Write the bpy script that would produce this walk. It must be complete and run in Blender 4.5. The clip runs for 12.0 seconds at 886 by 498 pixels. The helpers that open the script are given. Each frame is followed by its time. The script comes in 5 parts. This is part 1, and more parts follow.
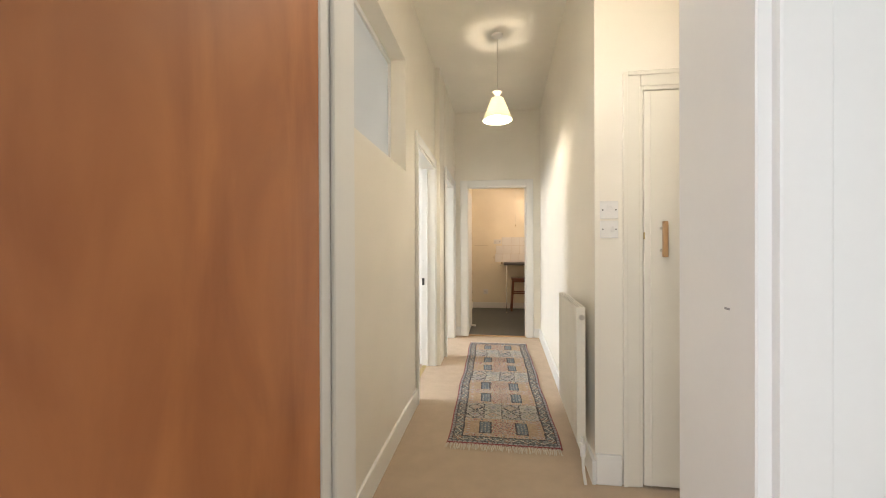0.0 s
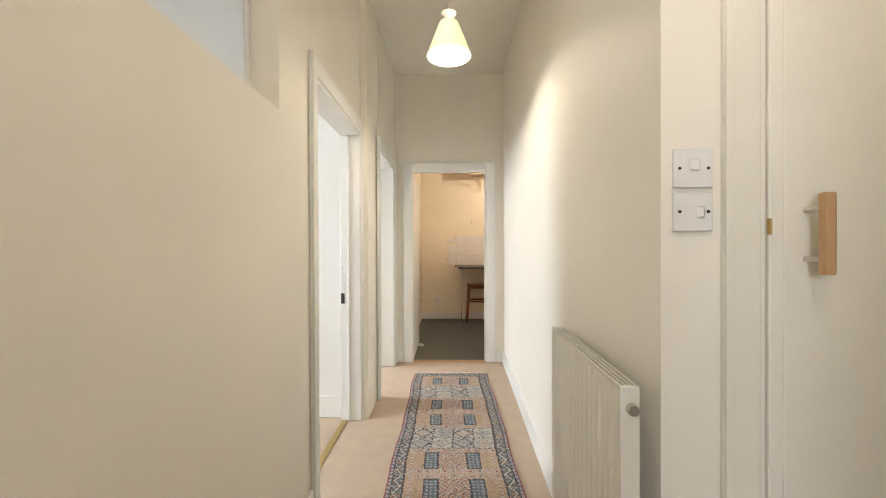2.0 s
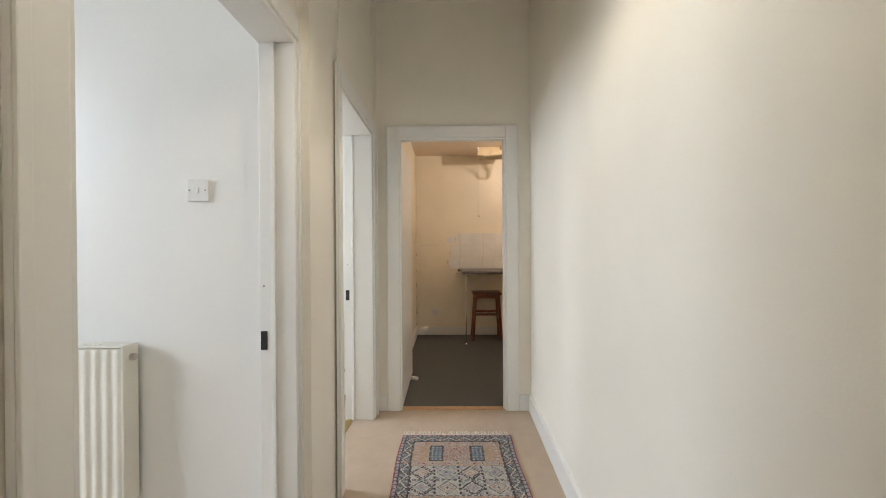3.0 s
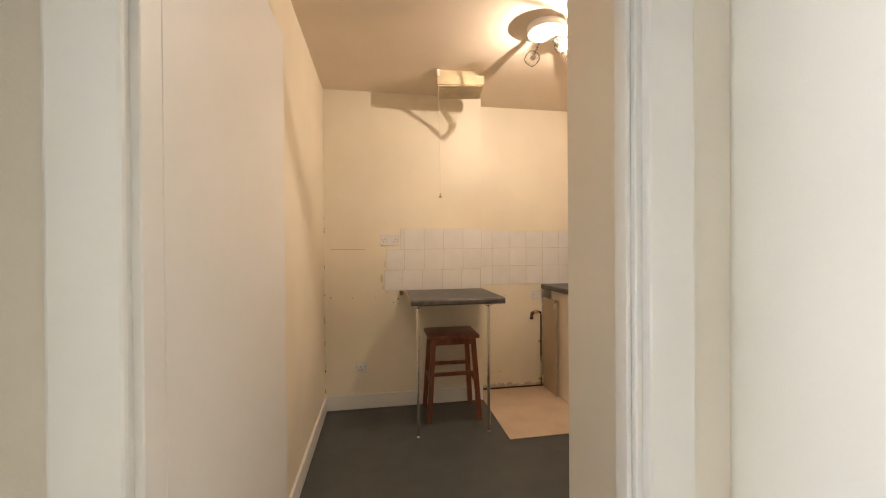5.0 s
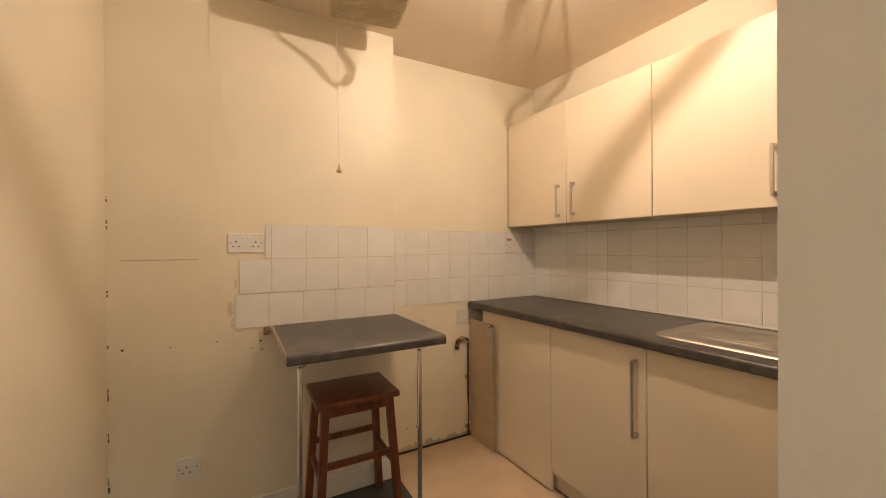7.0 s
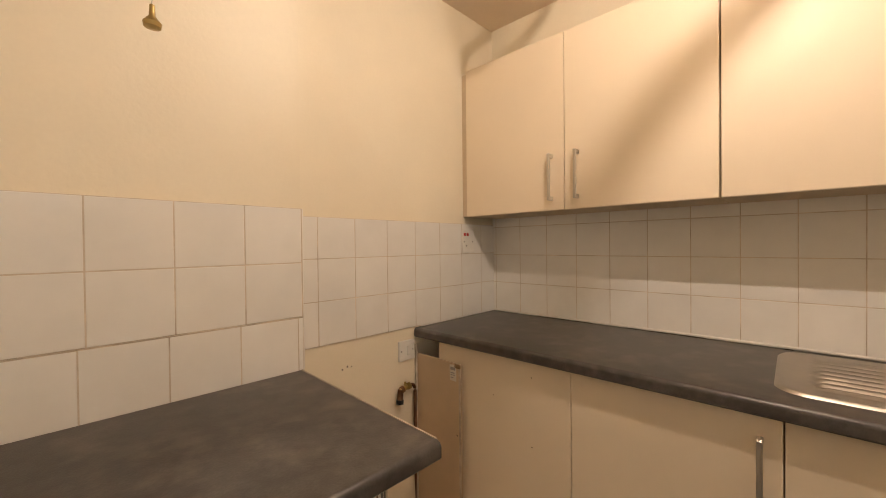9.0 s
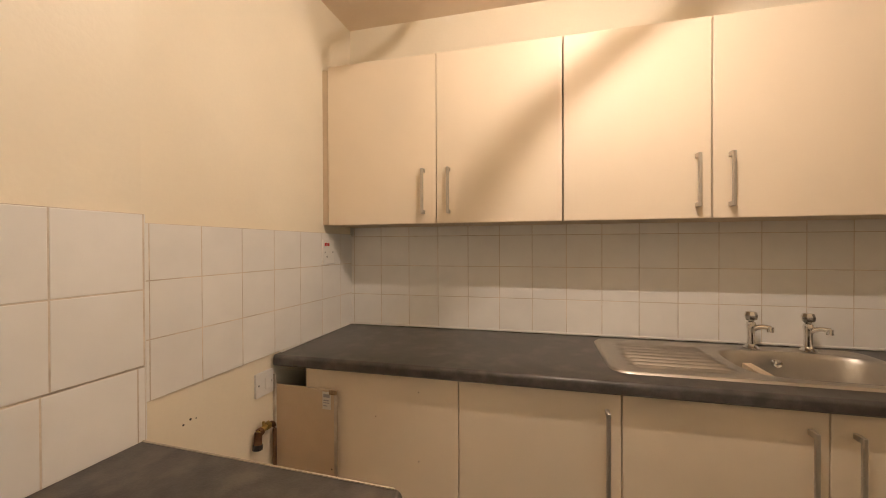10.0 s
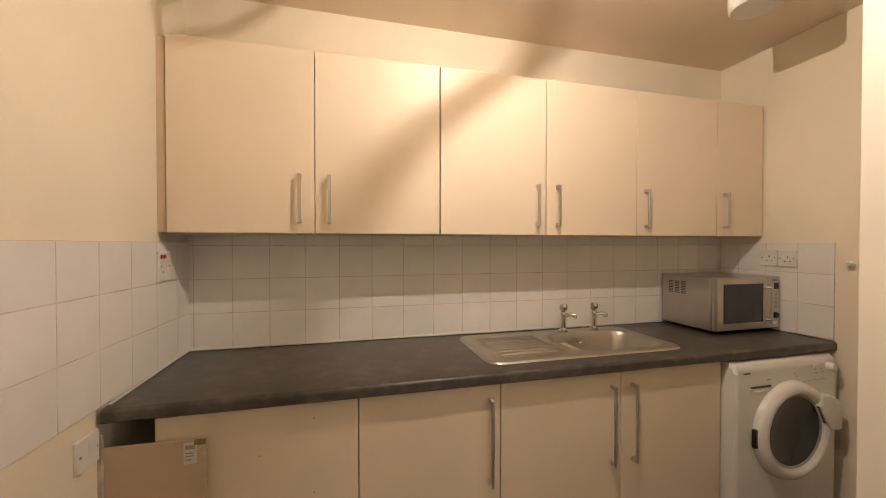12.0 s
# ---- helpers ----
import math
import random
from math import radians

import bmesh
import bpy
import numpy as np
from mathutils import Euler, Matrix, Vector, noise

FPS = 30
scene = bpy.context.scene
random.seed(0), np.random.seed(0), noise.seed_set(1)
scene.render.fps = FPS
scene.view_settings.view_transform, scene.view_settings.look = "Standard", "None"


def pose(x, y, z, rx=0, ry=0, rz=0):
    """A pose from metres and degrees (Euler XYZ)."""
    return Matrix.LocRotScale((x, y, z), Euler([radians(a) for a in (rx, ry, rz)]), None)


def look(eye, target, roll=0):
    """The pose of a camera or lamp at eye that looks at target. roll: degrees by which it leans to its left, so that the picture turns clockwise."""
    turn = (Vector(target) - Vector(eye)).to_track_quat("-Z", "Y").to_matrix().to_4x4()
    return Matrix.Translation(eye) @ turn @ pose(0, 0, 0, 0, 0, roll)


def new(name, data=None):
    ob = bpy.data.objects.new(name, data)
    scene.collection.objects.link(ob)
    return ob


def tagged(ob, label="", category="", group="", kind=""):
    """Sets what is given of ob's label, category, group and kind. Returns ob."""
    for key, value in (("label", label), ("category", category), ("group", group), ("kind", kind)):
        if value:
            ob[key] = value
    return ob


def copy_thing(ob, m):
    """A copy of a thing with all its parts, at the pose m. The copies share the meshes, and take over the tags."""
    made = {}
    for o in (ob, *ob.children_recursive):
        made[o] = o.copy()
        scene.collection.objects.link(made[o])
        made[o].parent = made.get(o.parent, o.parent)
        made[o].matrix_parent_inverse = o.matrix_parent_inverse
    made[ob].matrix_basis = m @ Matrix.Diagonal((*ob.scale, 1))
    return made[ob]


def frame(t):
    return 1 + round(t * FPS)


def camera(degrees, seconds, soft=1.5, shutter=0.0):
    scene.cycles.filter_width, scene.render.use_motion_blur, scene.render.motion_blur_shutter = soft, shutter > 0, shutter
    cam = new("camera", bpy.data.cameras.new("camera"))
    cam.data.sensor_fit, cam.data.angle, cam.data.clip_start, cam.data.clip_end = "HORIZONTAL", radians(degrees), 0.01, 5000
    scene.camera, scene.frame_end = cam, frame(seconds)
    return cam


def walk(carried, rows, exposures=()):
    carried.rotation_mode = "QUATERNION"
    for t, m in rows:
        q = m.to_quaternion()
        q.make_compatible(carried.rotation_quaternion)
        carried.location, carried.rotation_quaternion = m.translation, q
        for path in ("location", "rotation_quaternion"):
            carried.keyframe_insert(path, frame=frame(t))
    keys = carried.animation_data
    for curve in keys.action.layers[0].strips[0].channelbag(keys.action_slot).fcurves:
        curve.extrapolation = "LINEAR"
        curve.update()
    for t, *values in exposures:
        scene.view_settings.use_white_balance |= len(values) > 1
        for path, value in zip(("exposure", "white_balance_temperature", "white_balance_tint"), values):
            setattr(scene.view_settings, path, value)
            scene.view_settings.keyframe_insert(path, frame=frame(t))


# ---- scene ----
cam = camera(99.3, 12.0, soft=1.0)
PATH = [
    (0, (0.282, -5.016, 1.179), (0.008, -3.035, 1.171), -0.2),
    (0.5, (0.289, -4.689, 1.185), (0.184, -2.692, 1.177), -0.5),
    (1, (0.299, -4.459, 1.193), (0.265, -2.459, 1.185), -0.4),
    (1.5, (0.304, -4.26, 1.19), (0.281, -2.26, 1.184), -0.4),
    (2, (0.303, -3.898, 1.19), (0.27, -1.899, 1.18), -0.2),
    (2.5, (0.282, -3.355, 1.185), (0.249, -1.356, 1.175), -0.3),
    (3, (0.266, -2.737, 1.189), (0.24, -0.737, 1.178), -0.3),
    (4.8, (0.245, -0.73, 1.263), (0.508, 1.253, 1.227), -0.3),
    (5, (0.249, -0.577, 1.23), (0.58, 1.395, 1.218), -0.4),
    (5.2, (0.253, -0.407, 1.264), (0.657, 1.552, 1.229), -0.2),
    (5.5, (0.257, -0.197, 1.253), (0.786, 1.732, 1.234), -0.3),
    (6, (0.279, 0.068, 1.248), (0.977, 1.942, 1.239), -0.4),
    (6.5, (0.275, 0.293, 1.247), (1.149, 2.092, 1.248), -0.5),
    (7, (0.298, 0.404, 1.258), (1.253, 2.161, 1.251), -0.4),
    (7.2, (0.31, 0.447, 1.259), (1.286, 2.192, 1.249), -0.5),
    (8.8, (0.57, 1.208, 1.241), (1.883, 2.716, 1.237), -1.1),
    (9, (0.563, 1.272, 1.26), (1.981, 2.683, 1.239), -0.6),
    (9.5, (0.509, 1.392, 1.273), (2.222, 2.425, 1.263), -0.2),
    (10, (0.472, 1.528, 1.302), (2.393, 2.084, 1.287), -0.2),
    (10.5, (0.451, 1.66, 1.327), (2.446, 1.807, 1.305), -0.1),
    (11, (0.433, 1.749, 1.346), (2.437, 1.61, 1.318), -0.1),
    (11.5, (0.431, 1.802, 1.358), (2.416, 1.476, 1.323), -0.0),
    (12, (0.428, 1.83, 1.356), (2.385, 1.388, 1.331), -0.0),
]
walk(cam, [(t, look(eye, target, roll)) for t, eye, target, roll in PATH],
     [(0, 0.95, 6450, 10), (0.5, 0.95, 6100, 10), (1.5, 0.97, 6250, 10), (2.4, 0.74, 6150, 10), (3.2, 0.30, 6050, 10),
      (4.2, 0.26, 6050, 10), (4.8, 0.78, 6150, 10), (6, 0.76, 6400, 10), (7, 0.70, 6550, 10), (9, 0.66, 6250, 10), (12, 0.68, 6000, 10)])

# ---- light ----
world = bpy.data.worlds.new("world")
scene.world = world
world.use_nodes = True
wn = world.node_tree.nodes
sky = wn.new("ShaderNodeTexSky")
sky.sky_type, sky.sun_disc = "NISHITA", False
sky.sun_elevation, sky.sun_rotation = radians(35), radians(250)
world.node_tree.links.new(sky.outputs[0], wn["Background"].inputs[0])
wn["Background"].inputs[1].default_value = 0.08


def lamp(name, kind, m, watts, colour, size=0.1, size_y=0.1, spread=150):
    data = bpy.data.lights.new(name, kind)
    data.energy, data.color = watts, colour
    if kind == "AREA":
        data.spread = radians(spread)
        data.shape, data.size, data.size_y = "RECTANGLE", size, size_y
    else:
        data.shadow_soft_size = size
    ob = new(name, data)
    ob.matrix_world = m
    return ob


DAY = (0.85, 0.92, 1.0)
WARM = (1.0, 0.79, 0.615)
# daylight through the windows of the two side rooms, and through one added on the landing
lamp("unseen_window_daylight", "AREA", look((-3.40, -2.30, 1.9), (0.2, -1.95, 0.0)), 33, DAY, 1.2, 1.35, 130)
lamp("unseen_window_daylight", "AREA", look((-3.40, -0.425, 1.9), (-0.3, -0.5, 0.4)), 42, DAY, 0.85, 1.3)
# fill light for the entry; the landing window it stands in is invented
lamp("unseen_window_daylight", "AREA", look((-0.85, -7.28, 1.7), (0.55, -4.2, 0.9)), 27, DAY, 1.1, 1.3)
# the kitchen's lit spot bulb; the hall's two bulbs glow by themselves
SPOT = (1.226, 1.330, 2.322)      # the lit bulb
lamp("spot_bulb_light", "POINT", pose(*SPOT), 23.5, WARM, 0.0030)

# ---- materials ----


def material(name, colour, rough=0.6, metal=0.0, vary=0.06, scale=6.0, bump=0.0, bump_scale=120.0, grain=0.04,
             spec=0.5, coat=0.0, stain=None, stain_amount=0.0, stain_scale=1.5, transmission=0.0, random_tint=0.0):
    """A surface with broad blotches, fine grain, uneven gloss and fine relief, sized in metres."""
    mat = bpy.data.materials.new(name)
    mat.use_nodes = True
    nt = mat.node_tree
    n, l = nt.nodes, nt.links
    b = n["Principled BSDF"]
    b.inputs["Metallic"].default_value = metal
    b.inputs["Specular IOR Level"].default_value = spec
    b.inputs["Coat Weight"].default_value = coat
    b.inputs["Transmission Weight"].default_value = transmission
    geo = n.new("ShaderNodeNewGeometry")
    big = n.new("ShaderNodeTexNoise")
    big.inputs["Scale"].default_value, big.inputs["Detail"].default_value = scale, 5.0
    fine = n.new("ShaderNodeTexNoise")
    fine.inputs["Scale"].default_value, fine.inputs["Detail"].default_value = bump_scale, 3.0
    for node in (big, fine):
        l.new(geo.outputs["Position"], node.inputs["Vector"])

    def mixed(a, c, fac_out, amount_low, amount_high):
        r = n.new("ShaderNodeMapRange")
        r.inputs["From Min"].default_value, r.inputs["From Max"].default_value = 0.3, 0.7
        r.inputs["To Min"].default_value, r.inputs["To Max"].default_value = amount_low, amount_high
        l.new(fac_out, r.inputs["Value"])
        m = n.new("ShaderNodeMix")
        m.data_type = "RGBA"
        l.new(r.outputs[0], m.inputs["Factor"])
        for socket, value in ((m.inputs["A"], a), (m.inputs["B"], c)):
            if isinstance(value, tuple):
                socket.default_value = (*value, 1)
            else:
                l.new(value, socket)
        return m.outputs["Result"]

    dark = tuple(c * (1 - 2 * vary) for c in colour)
    light = tuple(min(1, c * (1 + vary)) for c in colour)
    col = mixed(dark, light, big.outputs["Fac"], 0, 1)
    col = mixed(col, tuple(c * 0.55 for c in colour), fine.outputs["Fac"], 0, grain * 2)
    if stain:
        st = n.new("ShaderNodeTexNoise")
        st.inputs["Scale"].default_value, st.inputs["Detail"].default_value = stain_scale, 8.0
        l.new(geo.outputs["Position"], st.inputs["Vector"])
        col = mixed(col, stain, st.outputs["Fac"], -stain_amount, stain_amount)
    if random_tint:
        info = n.new("ShaderNodeObjectInfo")
        col = mixed(col, tuple(c * 0.7 for c in colour), info.outputs["Random"], 0, random_tint)
    l.new(col, b.inputs["Base Color"])
    r = n.new("ShaderNodeMapRange")
    r.inputs["To Min"].default_value, r.inputs["To Max"].default_value = max(0.02, rough * 0.8), min(1, rough * 1.2)
    l.new(big.outputs["Fac"], r.inputs["Value"])
    l.new(r.outputs[0], b.inputs["Roughness"])
    if bump:
        bp = n.new("ShaderNodeBump")
        bp.inputs["Strength"].default_value, bp.inputs["Distance"].default_value = bump, 0.004
        l.new(fine.outputs["Fac"], bp.inputs["Height"])
        l.new(bp.outputs[0], b.inputs["Normal"])
    return mat


def wood_material(name, light, dark, along=(1, 1, 1), rough=0.4, ring=1.0):
    mat = material(name, light, rough, vary=0.05)
    nt = mat.node_tree
    n, l = nt.nodes, nt.links
    coord = n.new("ShaderNodeTexCoord")
    mp = n.new("ShaderNodeMapping")
    mp.inputs["Scale"].default_value = along
    l.new(coord.outputs["Object"], mp.inputs["Vector"])
    a = n.new("ShaderNodeTexNoise")
    a.inputs["Scale"].default_value, a.inputs["Detail"].default_value, a.inputs["Distortion"].default_value = 4.0 * ring, 6, 0.6
    l.new(mp.outputs[0], a.inputs["Vector"])
    ramp = n.new("ShaderNodeValToRGB")
    ramp.color_ramp.elements[0].position, ramp.color_ramp.elements[1].position = 0.3, 0.72
    ramp.color_ramp.elements[0].color, ramp.color_ramp.elements[1].color = (*dark, 1), (*light, 1)
    l.new(a.outputs["Fac"], ramp.inputs[0])
    l.new(ramp.outputs[0], n["Principled BSDF"].inputs["Base Color"])
    return mat


HALL_WALL = material("cream_wall_paint", (0.865, 0.815, 0.715), 0.55, vary=0.025, scale=1.6, bump=0.10, bump_scale=160, grain=0.015)
CEIL_PAINT = material("ceiling_paint", (0.87, 0.83, 0.74), 0.7, vary=0.03, scale=1.5, bump=0.10, bump_scale=120, grain=0.015)
KIT_WALL = material("yellowed_cream_wall_paint", (0.875, 0.80, 0.645), 0.5, vary=0.03, scale=2.2, bump=0.12, bump_scale=110, grain=0.02,
                    stain=(0.71, 0.61, 0.44), stain_amount=0.22, stain_scale=1.3)
KIT_CEIL = material("kitchen_ceiling_paint", (0.84, 0.715, 0.57), 0.6, vary=0.04, scale=1.8, bump=0.2, bump_scale=70, grain=0.02)
GLOSS = material("white_gloss_paint", (0.83, 0.815, 0.775), 0.34, vary=0.006, scale=5, bump=0.06, bump_scale=60, grain=0.01)
DOOR_CREAM = material("cream_door_paint", (0.80, 0.76, 0.66), 0.38, vary=0.02, scale=3, bump=0.06, bump_scale=80, grain=0.01)
CARPET = material("beige_carpet", (0.60, 0.475, 0.355), 0.95, vary=0.04, scale=9, bump=0.9, bump_scale=420, grain=0.16, spec=0.1)
VINYL = material("dark_slate_vinyl", (0.075, 0.082, 0.080), 0.42, vary=0.12, scale=7, bump=0.08, bump_scale=180, grain=0.08)
LINO = material("beige_lino", (0.70, 0.54, 0.38), 0.6, vary=0.05, scale=6, bump=0.1, bump_scale=140, grain=0.06,
                stain=(0.45, 0.30, 0.17), stain_amount=0.2, stain_scale=4)
FRONT_DOOR = wood_material("varnished_reddish_door_wood", (0.58, 0.225, 0.080), (0.37, 0.125, 0.042), (2.2, 2.2, 0.6), 0.42)
STOOL_WOOD = wood_material("dark_red_brown_wood", (0.25, 0.082, 0.032), (0.10, 0.030, 0.014), (9, 9, 1.2), 0.33)
HANDLE_WOOD = wood_material("light_beech", (0.55, 0.34, 0.17), (0.42, 0.24, 0.11), (14, 14, 2), 0.45)
WORKTOP = material("dark_grey_laminate", (0.074, 0.066, 0.061), 0.34, vary=0.26, scale=26, bump=0.10, bump_scale=240, grain=0.26,
                   stain=(0.175, 0.148, 0.124), stain_amount=0.42, stain_scale=14)
LAMINATE_EDGE = material("pale_worn_laminate_edge", (0.55, 0.47, 0.38), 0.6, vary=0.2, scale=20, grain=0.1)
UNIT = material("cream_cabinet_laminate", (0.84, 0.722, 0.556), 0.46, vary=0.015, scale=3, bump=0.03, bump_scale=300, grain=0.01)
UNIT_EDGE = material("cabinet_carcass_board", (0.66, 0.53, 0.37), 0.5, vary=0.03, scale=8)
TILE = material("glazed_white_tile", (0.85, 0.835, 0.805), 0.13, vary=0.02, scale=9, bump=0.035, bump_scale=26, grain=0.01, random_tint=0.10)
GROUT = material("aged_grout", (0.70, 0.61, 0.51), 0.85, vary=0.16, scale=14, bump=0.2, bump_scale=200, grain=0.1)
STEEL = material("brushed_stainless_steel", (0.55, 0.52, 0.47), 0.40, metal=1.0, vary=0.05, scale=12, bump=0.04, bump_scale=300)
SATIN = material("satin_nickel", (0.62, 0.58, 0.52), 0.38, metal=1.0, vary=0.03, scale=20)
CHROME = material("chrome", (0.82, 0.80, 0.77), 0.08, metal=1.0, vary=0.02, scale=20)
COPPER = material("tarnished_copper", (0.22, 0.115, 0.06), 0.5, metal=0.7, vary=0.3, scale=30, bump=0.2, bump_scale=200)
BRASS = material("brass", (0.56, 0.42, 0.17), 0.3, metal=1.0, vary=0.08, scale=20)
PLASTIC = material("white_plastic", (0.82, 0.80, 0.76), 0.3, vary=0.015, scale=9)
RADIATOR = material("radiator_enamel", (0.80, 0.765, 0.67), 0.32, vary=0.02, scale=6)
WHITE_GOODS = material("white_appliance_enamel", (0.80, 0.79, 0.76), 0.25, vary=0.015, scale=5)
GREY_PLASTIC = material("grey_plastic", (0.34, 0.33, 0.32), 0.4, vary=0.04)
BLACK = material("black_metal", (0.02, 0.02, 0.02), 0.4, vary=0.1)
DARK = material("dark_void_board", (0.05, 0.04, 0.03), 0.8, vary=0.2)
RED = material("red_plastic", (0.50, 0.03, 0.03), 0.35, vary=0.04)
SILVER = material("silver_painted_metal", (0.54, 0.51, 0.46), 0.30, metal=0.9, vary=0.03, scale=10)
DARK_GLASS = material("dark_door_glass", (0.026, 0.031, 0.040), 0.05, vary=0.1, spec=0.6)
PAPER = material("paper_label", (0.72, 0.68, 0.6), 0.8, vary=0.05)
INK = material("label_ink", (0.12, 0.10, 0.09), 0.8, vary=0.1)
CRACK = material("crack_filler", (0.30, 0.20, 0.11), 0.9, vary=0.3, scale=40)
SOFT_CRACK = material("faint_plaster_line", (0.60, 0.50, 0.34), 0.9, vary=0.1, scale=40)
PLASTER = material("bare_plaster", (0.60, 0.53, 0.43), 0.9, vary=0.2, scale=18, bump=0.5, bump_scale=90, grain=0.1)
BOARD = material("hardboard_panel", (0.60, 0.46, 0.31), 0.6, vary=0.06, scale=5, bump=0.06, bump_scale=200, grain=0.05)
FAN_PLASTIC = material("yellowed_plastic", (0.72, 0.61, 0.40), 0.45, vary=0.10, scale=8, grain=0.03, stain=(0.50, 0.36, 0.18), stain_amount=0.35, stain_scale=7)
CORD = material("cord", (0.70, 0.66, 0.58), 0.8, vary=0.05)


def glass_material(name, colour, rough, ior=1.45):
    mat = bpy.data.materials.new(name)
    mat.use_nodes = True
    b = mat.node_tree.nodes["Principled BSDF"]
    b.inputs["Base Color"].default_value = (*colour, 1)
    b.inputs["Roughness"].default_value, b.inputs["IOR"].default_value = rough, ior
    b.inputs["Transmission Weight"].default_value = 1.0
    return mat


def cloth_glass(name, colour, weight, gloss=0.0):
    """Thin sheet that lets light through softly: frosted glass or a fabric shade."""
    mat = bpy.data.materials.new(name)
    mat.use_nodes = True
    n, l = mat.node_tree.nodes, mat.node_tree.links
    n.remove(n["Principled BSDF"])
    tr, df, mx = n.new("ShaderNodeBsdfTranslucent"), n.new("ShaderNodeBsdfDiffuse"), n.new("ShaderNodeMixShader")
    tr.inputs[0].default_value = df.inputs[0].default_value = (*colour, 1)
    mx.inputs[0].default_value = weight
    l.new(df.outputs[0], mx.inputs[1]), l.new(tr.outputs[0], mx.inputs[2])
    if gloss:
        gl, fr, top = n.new("ShaderNodeBsdfGlossy"), n.new("ShaderNodeFresnel"), n.new("ShaderNodeMixShader")
        gl.inputs["Roughness"].default_value, fr.inputs["IOR"].default_value = gloss, 1.5
        l.new(fr.outputs[0], top.inputs[0]), l.new(mx.outputs[0], top.inputs[1]), l.new(gl.outputs[0], top.inputs[2])
        mx = top
    l.new(mx.outputs[0], n["Material Output"].inputs[0])
    return mat


def glow(name, colour, strength):
    mat = bpy.data.materials.new(name)
    mat.use_nodes = True
    b = mat.node_tree.nodes["Principled BSDF"]
    b.inputs["Base Color"].default_value = b.inputs["Emission Color"].default_value = (*colour, 1)
    b.inputs["Emission Strength"].default_value = strength
    return mat


FROSTED = cloth_glass("frosted_glass", (0.87, 0.875, 0.86), 0.74, 0.06)
SHADE = cloth_glass("pale_yellow_shade_fabric", (0.90, 0.885, 0.76), 0.26)
CLEAR = glass_material("clear_glass", (0.97, 0.95, 0.92), 0.03)


def thin_glass(name, tint=(0.985, 0.98, 0.97), gloss=0.06):
    """Thin glass: light goes straight through, tinted by the thickness, with a faint gloss."""
    mat = bpy.data.materials.new(name)
    mat.use_nodes = True
    n, l = mat.node_tree.nodes, mat.node_tree.links
    n.remove(n["Principled BSDF"])
    tr, gl, mx = n.new("ShaderNodeBsdfTransparent"), n.new("ShaderNodeBsdfGlossy"), n.new("ShaderNodeMixShader")
    tr.inputs[0].default_value, gl.inputs[0].default_value = (*tint, 1), (1, 1, 1, 1)
    gl.inputs["Roughness"].default_value, mx.inputs[0].default_value = 0.05, gloss
    l.new(tr.outputs[0], mx.inputs[1]), l.new(gl.outputs[0], mx.inputs[2])
    l.new(mx.outputs[0], n["Material Output"].inputs[0])
    return mat


PETAL = thin_glass("thin_petal_glass")
# the rim's tint sets how dark a shadow band it casts
RIM = thin_glass("thick_glass_rim", (0.58, 0.55, 0.50), 0.30)
BULB = glow("lit_bulb", (1.0, 0.86, 0.62), 30.0)
PEND_BULB = glow("lit_pendant_bulb", (1.0, 0.865, 0.68), 350.0)
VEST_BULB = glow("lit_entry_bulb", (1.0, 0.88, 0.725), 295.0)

# ---- building helpers ----


def box(bm, x0, x1, y0, y1, z0, z1, bevel=0.0, seg=1):
    made = bmesh.ops.create_cube(bm, size=1)["verts"]
    bmesh.ops.scale(bm, verts=made, vec=(x1 - x0, y1 - y0, z1 - z0))
    bmesh.ops.translate(bm, verts=made, vec=((x0 + x1) / 2, (y0 + y1) / 2, (z0 + z1) / 2))
    if bevel:
        edges = list({e for v in made for e in v.link_edges})
        bmesh.ops.bevel(bm, geom=edges, offset=bevel, segments=seg, affect="EDGES", profile=0.5)
    return bm


def rod(bm, a, b, r, r2=None, n=12):
    a, b = Vector(a), Vector(b)
    d = b - a
    m = Matrix.Translation((a + b) / 2) @ d.to_track_quat("Z", "Y").to_matrix().to_4x4()
    bmesh.ops.create_cone(bm, cap_ends=True, segments=n, radius1=r, radius2=r if r2 is None else r2, depth=d.length, matrix=m)
    return bm


def lathe(bm, profile, centre=(0, 0, 0), n=32, axis="Z"):
    """Turns a list of (radius, height) round an axis through centre."""
    rings = []
    for r, h in profile:
        ring = []
        for i in range(n):
            a = 2 * math.pi * i / n
            c, s = r * math.cos(a), r * math.sin(a)
            p = {"Z": (c, s, h), "X": (h, c, s), "Y": (s, h, c)}[axis]
            ring.append(bm.verts.new(Vector(centre) + Vector(p)))
        rings.append(ring)
    for a, b in zip(rings, rings[1:]):
        for i in range(n):
            j = (i + 1) % n
            bm.faces.new((a[i], a[j], b[j], b[i]))
    return bm


def prism(bm, points, z0, z1):
    low = [bm.verts.new((x, y, z0)) for x, y in points]
    high = [bm.verts.new((x, y, z1)) for x, y in points]
    bm.faces.new(low[::-1]), bm.faces.new(high)
    for i in range(len(points)):
        j = (i + 1) % len(points)
        bm.faces.new((low[i], low[j], high[j], high[i]))
    return bm


